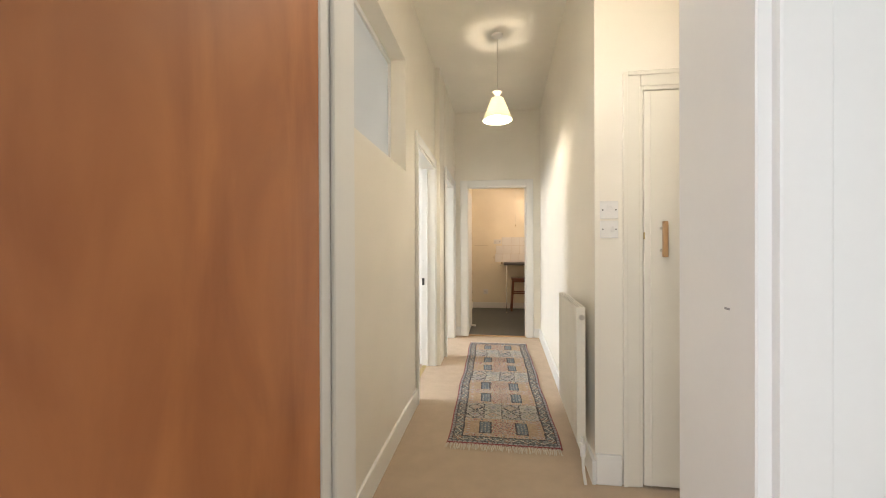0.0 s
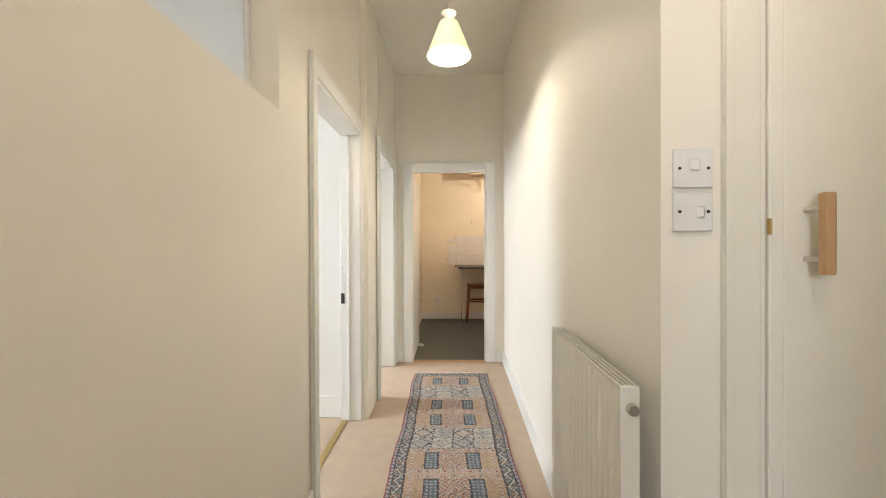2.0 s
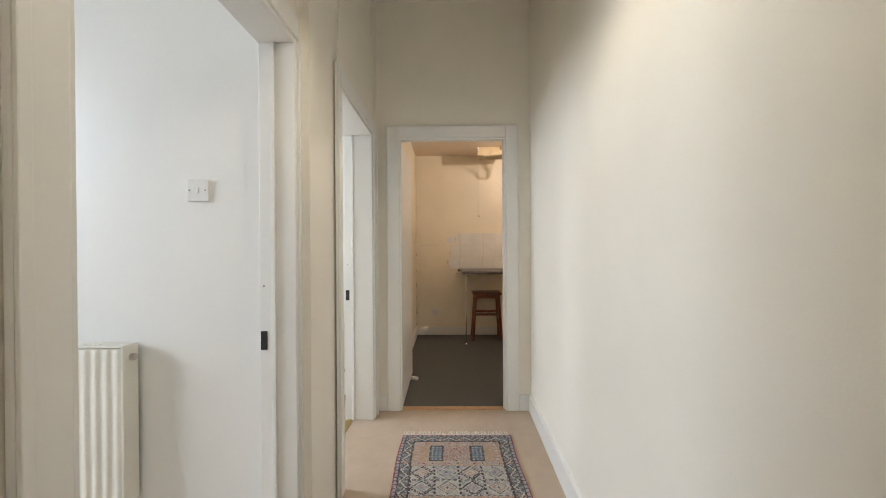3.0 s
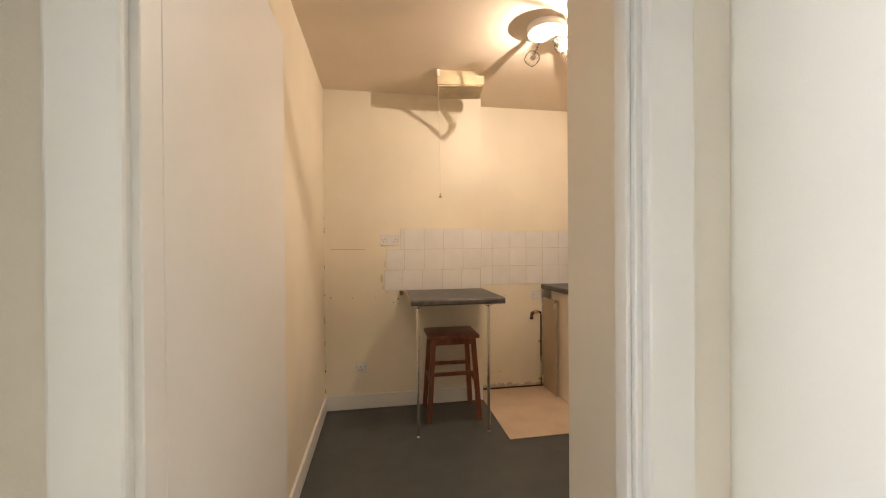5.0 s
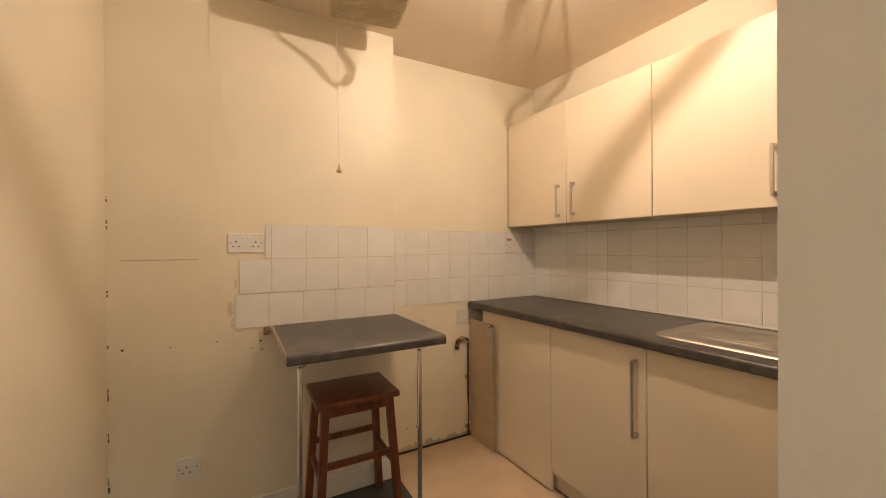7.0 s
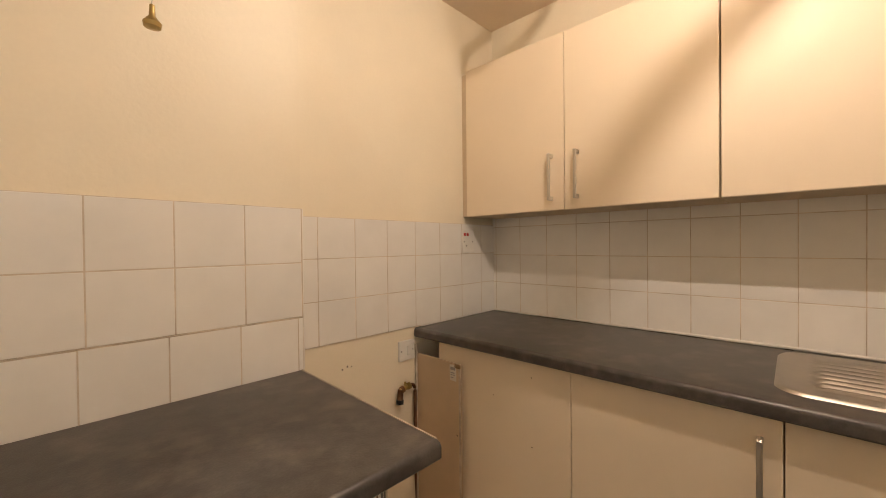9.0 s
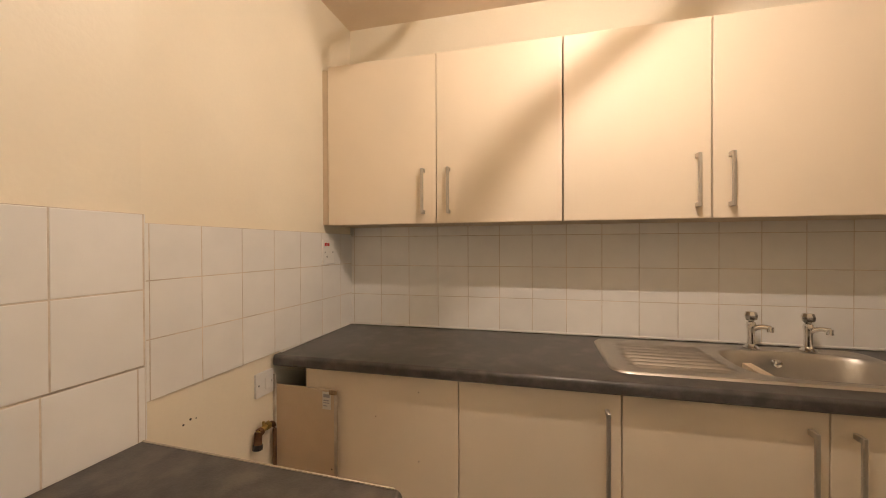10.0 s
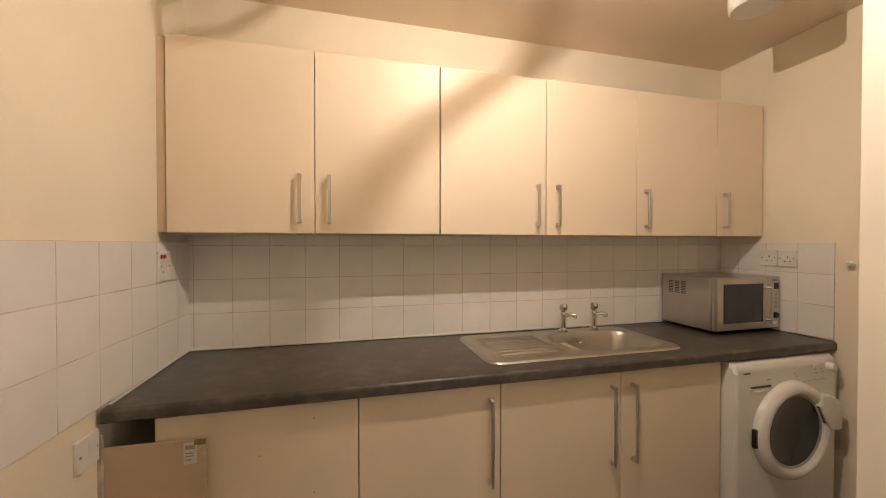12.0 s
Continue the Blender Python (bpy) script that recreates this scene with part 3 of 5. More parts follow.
def radiator(name, label, length, height, depth, ridges, valve=True, far_end=False):
    """A panel radiator standing along x, back at y 0, base at z 0, seen from -y."""
    rad = thing(name, label, "radiator", "panel radiators")
    bm = B()
    n = ridges
    prof = []
    for i in range(n):
        a, w = i / n * length, length / n
        prof += [(a + w * 0.10, 0.0), (a + w * 0.22, 0.004), (a + w * 0.62, 0.004), (a + w * 0.74, 0.0)]
    prof = [(0, 0.0)] + prof + [(length, 0.0)]
    rings = []
    for x, d in prof:
        rings.append([bm.verts.new((x, -depth + 0.009 - d, 0.02)), bm.verts.new((x, -depth + 0.009 - d, height - 0.035)),
                      bm.verts.new((x, -depth + 0.009, height - 0.012)), bm.verts.new((x, -depth + 0.018, height - 0.012)), bm.verts.new((x, -depth + 0.018, 0.02))])
    for a, b in zip(rings, rings[1:]):
        for i in range(5):
            bm.faces.new((a[i], a[(i + 1) % 5], b[(i + 1) % 5], b[i]))
    bm.faces.new(rings[0]), bm.faces.new(rings[-1][::-1])
    part("front_panel", bm, RADIATOR, rad, "ribbed enamel panel", True)
    part("back_panel", bx(0, length, -0.03, -0.012, 0.02, height - 0.012, 0.003), RADIATOR, rad)
    for x0, x1 in ((-0.004, 0.006), (length - 0.006, length + 0.004)):
        part("side_cover", bx(x0, x1, -depth + 0.004, -0.01, 0.015, height, 0.004, seg=2), RADIATOR, rad, smooth=True)
    bm = B()
    y0, y1 = -depth + 0.006, -0.012
    nb = 4
    for i in range(nb):
        y = y0 + (y1 - y0 - 0.005) * i / (nb - 1)
        box(bm, 0.006, length - 0.006, y, y + 0.005, height - 0.008, height, 0.001)
    m = int(length / 0.11)
    for i in range(m + 1):
        x = 0.006 + i * (length - 0.018) / m
        box(bm, x, x + 0.006, y0 + 0.008, y1 - 0.008, height - 0.0075, height - 0.0015)
    part("top_grille", bm, RADIATOR, rad, "slotted top grille")
    # solid dark strips stand in for the shade inside the slots
    bm = B()
    for i in range(nb - 1):
        y = y0 + (y1 - y0 - 0.005) * (i + 0.5) / (nb - 1)
        for k in range(m):
            x = 0.014 + k * (length - 0.018) / m
            box(bm, x, x + (length - 0.018) / m - 0.010, y, y + 0.005, height - 0.010, height - 0.0045)
    part("slot_shadow_gap", bm, DARK, rad, "dark strips in place of the shade in the grille's slots")
    way, ends = (-1, length + 0.004) if far_end else (1, -0.004)
    part("end_plug", lathe(B(), [(0.0, -0.014 * way), (0.012, -0.014 * way), (0.014, -0.008 * way), (0.014, 0.0)], (ends, -depth / 2, height - 0.05), 16, "X"), SATIN, rad, "dull metal end plug", True)
    if valve:
        vx, vy = ends - 0.028 * way, -depth / 2
        v = part("valve", rod(B(), (vx, vy, -0.035), (vx, vy, 0.035), 0.013, 0.016), PLASTIC, rad, "white lockshield valve", True)
        part("pipe", tube(B(), arc((ends, vy, 0.045), (vx, vy, 0.045), (vx, vy, 0.02)) + arc((vx, vy, -0.03), (vx, vy, -0.11), (vx - 0.015 * way, vy + 0.01, -0.165), 6), 0.0075), PLASTIC, v, smooth=True)
    return rad


r = radiator("hall_radiator", "cream enamel panel radiator on the hall wall", 0.632, 0.70, 0.058, 16, True, True)
r.matrix_world = pose(0.760, -2.412, 0.175, 0, 0, -91.7)
r2 = radiator("side_room_radiator", "white enamel panel radiator on the side-room wall", 0.9, 0.62, 0.085, 22, False, True)
r2.matrix_world = pose(-1.85, -1.272, 0.205)
r3 = radiator("second_room_radiator", "white enamel panel radiator in the second room", 0.6, 0.55, 0.085, 14)
r3.matrix_world = pose(-1.21, 0.298, 0.19)
bm = rod(B(), (-0.585, 0.25, 0.0), (-0.585, 0.25, 0.24), 0.0075)
pv = thing("radiator_tail_pipe", "short pipe and valve rising beside the radiator", "pipe")
part("pipe", bm, COPPER, pv, smooth=True)
part("valve", rod(B(), (-0.60, 0.25, 0.21), (-0.56, 0.25, 0.21), 0.013), CHROME, pv, smooth=True)


def switch_plate(name, label, w, h, kind_of):
    """A wall plate in the xz plane that faces -y, centred at the origin."""
    s = thing(name, label, "switch" if kind_of != "socket" else "socket")
    part("plate", bx(-w / 2, w / 2, -0.010, 0.0, -h / 2, h / 2, 0.003, seg=2), PLASTIC, s, smooth=True)
    for x in (-w / 2 + 0.012, w / 2 - 0.012):
        part("screw", rod(B(), (x, -0.0115, 0.0), (x, -0.009, 0.0), 0.0034), GREY_PLASTIC if kind_of != "dark" else BLACK, s, "dull screw head")
    return s


def rocker(s, x, z, w=0.013, h=0.024):
    bm = bx(x - w / 2, x + w / 2, -0.0145, -0.0095, z - h / 2, z + h / 2, 0.002)
    for v in bm.verts:
        if v.co.z > z and v.co.y < -0.012:
            v.co.y += 0.0025
    return part("rocker", bm, PLASTIC, s)


def pins(s, x, z, k=1.0):
    """The three pin holes of a British socket."""
    for dx, dz, w, h in ((0, 0.011, 0.005, 0.009), (-0.011, -0.010, 0.0075, 0.0045), (0.011, -0.010, 0.0075, 0.0045)):
        part("pin_hole", bx(x + dx * k - w / 2, x + dx * k + w / 2, -0.0108, -0.0095, z + dz * k - h / 2, z + dz * k + h / 2), BLACK, s)


up = switch_plate("blank_switch_plate", "white plastic fan switch plate above the light switch", 0.086, 0.086, "dark")
rocker(up, 0.002, 0.008, 0.022, 0.028)
up.matrix_world = pose(0.842, -3.05, 1.362)
lo = switch_plate("light_switch", "white plastic light switch with one rocker", 0.086, 0.086, "dark")
rocker(lo, 0.014, 0.0, 0.016, 0.026)
lo.matrix_world = pose(0.842, -3.05, 1.266)
sr = switch_plate("room_light_switch", "white plastic light switch in the side room", 0.086, 0.086, "plain")
rocker(sr, 0.0, 0.0)
sr.matrix_world = pose(-0.71, -1.27, 1.415)
ks = switch_plate("kitchen_light_switch", "white plastic light switch on the stub wall", 0.086, 0.086, "dark")
rocker(ks, 0.0, 0.006)
ks.matrix_world = pose(0.88, 0.198, 1.425, 0, 0, -90)

# pendant lamp
pl = thing("pendant_lamp", "hanging hall lamp with a pale yellow conical shade", "lamp")
PX, PY = 0.305, -1.80
part("ceiling_rose", lathe(B(), [(0.0, 0.0), (0.048, 0.0), (0.046, -0.012), (0.028, -0.022), (0.010, -0.034), (0.0, -0.034)], (PX, PY, HALL_H)), PLASTIC, pl, smooth=True)
part("cable", rod(B(), (PX, PY, 2.46), (PX, PY, HALL_H - 0.03), 0.0032, n=8), CORD, pl, smooth=True)
part("shade_carrier", lathe(B(), [(0.012, 2.452), (0.040, 2.484), (0.042, 2.488), (0.039, 2.486), (0.012, 2.458)], (PX, PY, 0)), LAMINATE_EDGE, pl, "small tan cup above the shade", True)
part("lamp_holder", rod(B(), (PX, PY, 2.37), (PX, PY, 2.46), 0.016), PLASTIC, pl, smooth=True)
part("shade", lathe(B(), [(0.048, 2.432), (0.052, 2.434), (0.124, 2.252), (0.121, 2.250), (0.048, 2.430)], (PX, PY, 0), 48), SHADE, pl, "pale yellow fabric shade", True)
part("bulb", lathe(B(), [(0.0, 2.285), (0.018, 2.290), (0.026, 2.310), (0.024, 2.330), (0.013, 2.362), (0.0, 2.366)], (PX, PY, 0), 24), PEND_BULB, pl, "lit white bulb", True)

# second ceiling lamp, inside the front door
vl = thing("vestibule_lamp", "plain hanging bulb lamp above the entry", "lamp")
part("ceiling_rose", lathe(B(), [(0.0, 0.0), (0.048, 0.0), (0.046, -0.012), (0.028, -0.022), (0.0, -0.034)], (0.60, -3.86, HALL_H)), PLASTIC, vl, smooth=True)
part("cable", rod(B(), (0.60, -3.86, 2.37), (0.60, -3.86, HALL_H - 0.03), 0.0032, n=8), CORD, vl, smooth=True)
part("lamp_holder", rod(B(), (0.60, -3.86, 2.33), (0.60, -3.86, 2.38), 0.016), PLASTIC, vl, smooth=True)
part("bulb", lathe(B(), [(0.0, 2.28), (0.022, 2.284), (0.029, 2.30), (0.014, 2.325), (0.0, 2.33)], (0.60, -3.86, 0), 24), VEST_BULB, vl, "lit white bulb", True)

# ---- runner rug ----
WOOL = [material("wool_" + n, c, 0.95, vary=0.14, scale=60, bump=0.5, bump_scale=700, grain=0.2, spec=0.05) for n, c in (
    ("cream", (0.52, 0.48, 0.42)), ("tan", (0.49, 0.36, 0.25)), ("blue", (0.165, 0.195, 0.225)), ("red", (0.34, 0.11, 0.11)),
    ("grey_blue", (0.34, 0.355, 0.355)), ("dark", (0.10, 0.09, 0.095)), ("rose", (0.48, 0.29, 0.21)), ("mauve", (0.41, 0.365, 0.375)),
    ("slate", (0.165, 0.175, 0.175)))]
CREAM, TAN, BLUE, WRED, GREYBLUE, WDARK, ROSE, MAUVE, SLATE = range(9)
FRINGE = material("cream_cotton", (0.72, 0.67, 0.58), 0.9, vary=0.1, scale=60)
RW, RL, BAND = 0.68, 2.39, 0.088
BLOCKS = "ABAABAABA"
BLOCK = (RL - 2 * BAND) / len(BLOCKS)


def knot(u, v):
    """Colour of the pile at u metres from the left edge and v metres from the near end."""
    du, dv = min(u, RW - u), min(v, RL - v)
    d = min(du, dv)
    if d < 0.009:
        return WRED
    if d < 0.024:
        along = v if du < dv else u
        return MAUVE if int(along / 0.010) % 3 else SLATE
    if d < BAND:
        along, across = (v, du - 0.024) if du < dv else (u, dv - 0.024)
        if across < 0.006 or across > 0.057:
            return WDARK
        a, b = (along % 0.048) / 0.048 - 0.5, across / 0.064 - 0.5
        odd = int(along / 0.048) % 2
        slant = b + (0.55 * a if odd else -0.55 * a)
        if abs(slant) < 0.09:
            return CREAM
        if abs(slant) < 0.17:
            return WDARK
        if abs(a) > 0.43:
            return GREYBLUE
        return SLATE if (int(along / 0.009) + int(across / 0.011)) % 4 else (ROSE if odd else GREYBLUE)
    fu, fv, fw = u - BAND, v - BAND, RW - 2 * BAND
    k = min(len(BLOCKS) - 1, int(fv / BLOCK))
    q, p = fv - k * BLOCK, fu / fw
    if BLOCKS[k] == "A":
        if q < 0.042 or q > BLOCK - 0.042:
            e = (q if q < 0.042 else q - (BLOCK - 0.042)) / 0.042 - 0.5
            a = (fu % 0.046) / 0.046 - 0.5
            r = math.hypot(a, e)
            if r > 0.44:
                return TAN if (int(fu / 0.008) + k) % 2 else CREAM
            return ROSE if r > 0.30 else (CREAM if r > 0.17 else (MAUVE, WRED, SLATE)[int(fu / 0.046) % 3])
        for c in (0.27, 0.73):
            w = abs(p - c)
            if w < 0.078:
                if w > 0.064 or q < 0.050 or q > BLOCK - 0.050:
                    return WDARK
                a, b = ((p - c + 0.064) / 0.128 * 3) % 1 - 0.5, ((q - 0.05) / 0.024) % 1 - 0.5
                return (CREAM if abs(a) + abs(b) < 0.16 else GREYBLUE) if abs(a) + abs(b) < 0.36 else BLUE
        if 0.035 < p < 0.075 or 0.925 < p < 0.965:
            return ROSE if int(q / 0.014) % 2 else CREAM
        if p < 0.19 or p > 0.81:
            return TAN
        m = math.sin(fu * 330 + 2.0 * math.sin(q * 70)) + math.sin(q * 300 + 1.6 * math.sin(fu * 110))
        return WRED if m > 1.15 else (ROSE if m > 0.2 else (CREAM if m > -0.7 else (TAN if m > -1.3 else SLATE)))
    col, row = min(3, int(p * 4)), min(1, int(q / BLOCK * 2))
    a, b = (p * 4) % 1 - 0.5, (q / BLOCK * 2) % 1 - 0.5
    if abs(a) > 0.455:
        return WDARK if int(q / 0.010) % 3 else CREAM
    if abs(b) > 0.455:
        return SLATE if int(fu / 0.010) % 3 else CREAM
    r = abs(a) + abs(b)
    bold = col % 2 == 0
    if 0.36 < r < 0.42:
        return (WDARK if bold else SLATE) if int((a + 0.5) * 40) % 7 else CREAM
    if 0.42 <= r < 0.54 and bold:
        return WDARK if int((a - b + 2) * 11) % 2 else CREAM
    if r >= 0.54:
        return (MAUVE, CREAM, GREYBLUE)[(col + row) % 3] if int((a + b + 2) * 9) % 3 else CREAM
    if r > 0.27:
        return CREAM
    if r > 0.21:
        return (GREYBLUE, ROSE)[(col + row) % 2]
    return (MAUVE, CREAM)[(col + row) % 2] if r > 0.07 else (ROSE, SLATE)[col % 2]


rug = thing("runner_rug", "patterned wool runner in cream, blue and red with fringed ends", "rug")
NU, NV = 136, 478
verts, faces, idx = [], [], []
wear = random.Random(9)
for j in range(NV + 1):
    for i in range(NU + 1):
        u, v = RW * i / NU, RL * j / NV
        wob = 0.004 * math.sin(v * 5.1) + 0.003 * math.sin(v * 11)
        edge = 0.0 if i in (0, NU) or j in (0, NV) else 0.009
        verts.append((u + wob, v, 0.003 + edge + 0.0015 * noise.noise((u * 60, v * 60, 0)) * (edge > 0)))
for j in range(NV):
    for i in range(NU):
        a = j * (NU + 1) + i
        faces.append((a, a + 1, a + NU + 2, a + NU + 1))
        du, dv = (wear.gauss(0, 0.0018), wear.gauss(0, 0.0018)) if wear.random() < 0.5 else (0, 0)
        c = knot(min(RW, max(0, RW * (i + 0.5) / NU + du)), min(RL, max(0, RL * (j + 0.5) / NV + dv)))
        idx.append(wear.choice((CREAM, TAN, GREYBLUE, MAUVE, ROSE)) if wear.random() < 0.03 else c)
me = bpy.data.meshes.new("weave")
me.from_pydata(verts, [], faces)
for m in WOOL:
    me.materials.append(m)
me.polygons.foreach_set("material_index", idx)
weave = new("weave", me)
weave.parent = rug
rng = random.Random(4)
for v0, sgn in ((0.0, -1), (RL, 1)):
    bm = B()
    for i in range(85):
        x = 0.008 + i * 0.0078
        ln = rng.uniform(0.035, 0.065)
        dx = rng.uniform(-0.012, 0.012)
        tube(bm, [(x, v0, 0.008), (x + dx * 0.5, v0 + sgn * ln * 0.5, 0.007), (x + dx + rng.uniform(-0.006, 0.006), v0 + sgn * ln, 0.003)], 0.0026, 5)
    part("fringe", bm, FRINGE, rug, "cream cotton fringe")
rug.matrix_world = pose(-0.012, -2.775, 0.0, 0, 0, 0.3)

# small marks of use in the hall
for x, y, z in ((-0.428, OP1[1] - 0.0285, 1.045), (-0.425, OP2[1] - 0.0285, 1.07)):
    tagged(new("screw_cap", mesh_from("screw_cap", rod(B(), (x, y - 0.001, z), (x, y + 0.002, z), 0.004, n=8), GREY_PLASTIC)), "tiny grey screw cap on the door lining", "screw cap", "lining screw caps")

# ---- kitchen: fitted units ----


def bar_handle(parent, x, y, z0, z1):
    """A satin bar handle on a door whose face is at x and which looks towards -x."""
    bm = bx(x - 0.034, x - 0.024, y - 0.006, y + 0.006, z0, z1, 0.002)
    hnd = part("handle", bm, SATIN, parent, "satin nickel bar handle", True)
    for z in (z0 + 0.008, z1 - 0.008):
        part("standoff", bx(x - 0.026, x, y - 0.006, y + 0.006, z - 0.008, z + 0.008, 0.0015), SATIN, hnd)
    return hnd


def door_front(parent, x, y0, y1, z0, z1, label=""):
    return part("door", bx(x, x + 0.018, y0 + 0.0015, y1 - 0.0015, z0, z1, 0.0025, seg=2), UNIT, parent, label, True)


def base_unit(y0, y1, handle_y=None, blind=False):
    u = thing("base_cabinet", "cream laminate base cabinet with a blank corner door" if blind else "cream laminate base cabinet with a bar handle", "cabinet", "base cabinets")
    X = 1.682
    bm = B()
    box(bm, X + 0.02, 2.20, y0 + 0.0005, y0 + 0.016, 0.10, 0.858)
    box(bm, X + 0.02, 2.20, y1 - 0.016, y1 - 0.0005, 0.10, 0.858)
    box(bm, X + 0.02, 2.20, y0 + 0.016, y1 - 0.016, 0.10, 0.118)
    box(bm, 2.19, 2.20, y0 + 0.016, y1 - 0.016, 0.118, 0.70)
    part("carcass", bm, UNIT_EDGE, u)
    part("plinth", bx(X + 0.05, X + 0.066, y0 + 0.001, y1 - 0.001, 0.0, 0.098), UNIT, u, "cream kickboard")
    d = door_front(u, X, y0, y1, 0.012 if blind else 0.108, 0.855)
    u.matrix_world = TURN
    if handle_y is not None:
        bar_handle(d, X, handle_y, 0.490, 0.804)
    if blind:
        for yy, zz in ((y0 + 0.14, 0.80), (y0 + 0.14, 0.56), (y0 + 0.30, 0.70)):
            part("screw_hole", rod(B(), (X - 0.0012, yy, zz), (X + 0.001, yy, zz), 0.0022, n=8), CRACK, d)
    return u


base_unit(1.839, 2.42, None, True)
base_unit(1.335, 1.839, 1.377)
base_unit(0.820, 1.335, 0.866)
base_unit(0.310, 0.820, 0.766)


def wall_unit(doors, label):
    u = thing("wall_cabinet", label, "cabinet", "wall cabinets")
    y0, y1 = doors[-1][0], doors[0][1]
    X, z0, z1 = 1.982, 1.398, 2.114
    bm = B()
    box(bm, X + 0.019, KX1 - 0.002, y0 + 0.001, y0 + 0.017, z0, z1)
    box(bm, X + 0.019, KX1 - 0.002, y1 - 0.017, y1 - 0.001, z0, z1)
    box(bm, X + 0.019, KX1 - 0.002, y0 + 0.017, y1 - 0.017, z0, z0 + 0.016)
    box(bm, X + 0.019, KX1 - 0.002, y0 + 0.017, y1 - 0.017, z1 - 0.016, z1)
    part("carcass", bm, UNIT_EDGE, u)
    u.matrix_world = TURN
    for a, b, hy in doors:
        d = door_front(u, X, a, b, z0 + 0.001, z1)
        bar_handle(d, X, hy, 1.438, 1.628)


wall_unit(((1.995, 2.505, 2.050), (1.487, 1.995, 1.940)), "cream laminate double wall cabinet with bar handles")
wall_unit(((0.982, 1.485, 1.030),), "cream laminate single wall cabinet with a bar handle")
wall_unit(((0.482, 0.980, 0.926), (-0.025, 0.482, 0.432)), "cream laminate double wall cabinet above the sink")
wall_unit(((-0.345, -0.027, -0.072),), "narrow cream laminate wall cabinet beside the end wall")
fl = tagged(new("filler_strip", mesh_from("filler_strip", bx(1.990, 2.010, 2.507, KY1 + 0.004, 1.400, 2.105, 0.002), UNIT_EDGE)), "narrow cream filler strip between cabinet and wall", "filler strip")
fl.matrix_world = TURN

# ---- worktop, with the sink's cut-out ----
wt = thing("worktop", "long dark grey laminate kitchen worktop, scuffed", "worktop")
wt.matrix_world = TURN
WY_END = KY1 - 0.001


def bullnose(bm, x0, x1, y0, y1, z0, z1, r=0.014, n=5):
    """A slab along y whose front edge, at x0, is rounded."""
    prof = [(x1, z0), (x0 + r * 0.4, z0)]
    for i in range(n + 1):
        a = math.pi * 0.5 * i / n
        prof.append((x0 + r - r * math.cos(a), z1 - r + r * math.sin(a)))
    prof.insert(2, (x0, z0 + r * 0.4))
    prof.append((x1, z1))
    a = [bm.verts.new((x, y0, z)) for x, z in prof]
    b = [bm.verts.new((x, y1, z)) for x, z in prof]
    bm.faces.new(a), bm.faces.new(b[::-1])
    for i in range(len(prof)):
        j = (i + 1) % len(prof)
        bm.faces.new((a[i], b[i], b[j], a[j]))
    return bm


SX0, SX1, SY0, SY1 = 1.732, 2.180, 0.435, 1.356       # sink's outline
bm = B()
bullnose(bm, 1.648, 1.80, KY0 + 0.001, WY_END, 0.860, 0.900)
box(bm, 1.80, 2.150, 0.985, WY_END, 0.860, 0.900)
box(bm, 1.80, 2.150, KY0 + 0.001, 0.445, 0.860, 0.900)
box(bm, 2.150, KX1 - 0.001, KY0 + 0.001, WY_END, 0.860, 0.900)
part("slab", bm, WORKTOP, wt, smooth=True)
part("end_edge", bx(1.654, 2.20, WY_END, WY_END + 0.003, 0.862, 0.898), LAMINATE_EDGE, wt, "pale raw cut edge")
bm = B()
box(bm, KX1 - 0.010, KX1 - 0.001, KY0 + 0.002, WY_END - 0.006, 0.9003, 0.911, 0.003)
box(bm, 1.68, KX1 - 0.008, WY_END - 0.012, WY_END - 0.006, 0.9003, 0.907, 0.002)
part("sealant", bm, PLASTIC, wt, "white silicone bead")
rng = random.Random(21)
y = 0.62
while y < KY1 - 0.25:
    ln = rng.uniform(0.02, 0.12)
    part("sealant_gap", bx(KX1 - 0.0135 - rng.uniform(0, 0.0015), KX1 - 0.0098, y, y + ln, 0.8995, 0.9022), DARK, wt, "dark broken strip beside the sealant")
    y += ln + rng.choice((0.012, 0.03, 0.07, 0.2)) * rng.uniform(0.6, 1.3)

# ---- tiles ----
tile_meshes = {}


def tile(parent, facing, u0, u1, z0, z1, plane, proud=0.006):
    """One glazed tile on a wall. facing 'x': on a wall at x = plane, seen from -x; 'y-': seen from -y; 'y+': seen from +y."""
    w, h = round(u1 - u0 - 0.0024, 4), round(z1 - z0 - 0.0024, 4)
    if w < 0.008 or h < 0.008:
        return
    key = (w, h)
    if key not in tile_meshes:
        bm = box(bmesh.new(), -w / 2, w / 2, -proud, 0.002, -h / 2, h / 2)
        front = [e for e in bm.edges if all(v.co.y < -proud + 0.001 for v in e.verts)]
        bmesh.ops.bevel(bm, geom=front, offset=0.0013, segments=2, affect="EDGES", profile=0.5)
        tile_meshes[key] = mesh_from("tile", bm, TILE)
    ob = new("tile", tile_meshes[key])
    u, z = (u0 + u1) / 2, (z0 + z1) / 2
    tip = [rng.uniform(-0.12, 0.12) for _ in range(3)]
    m = {"x": pose(plane, u, z, tip[0], tip[1] * 0.5, -90 + tip[2]), "y-": pose(u, plane, z, tip[0], tip[1] * 0.5, tip[2]), "y+": pose(u, plane, z, tip[0], tip[1] * 0.5, 180 + tip[2])}[facing]
    ob.parent = parent
    ob.matrix_basis = m


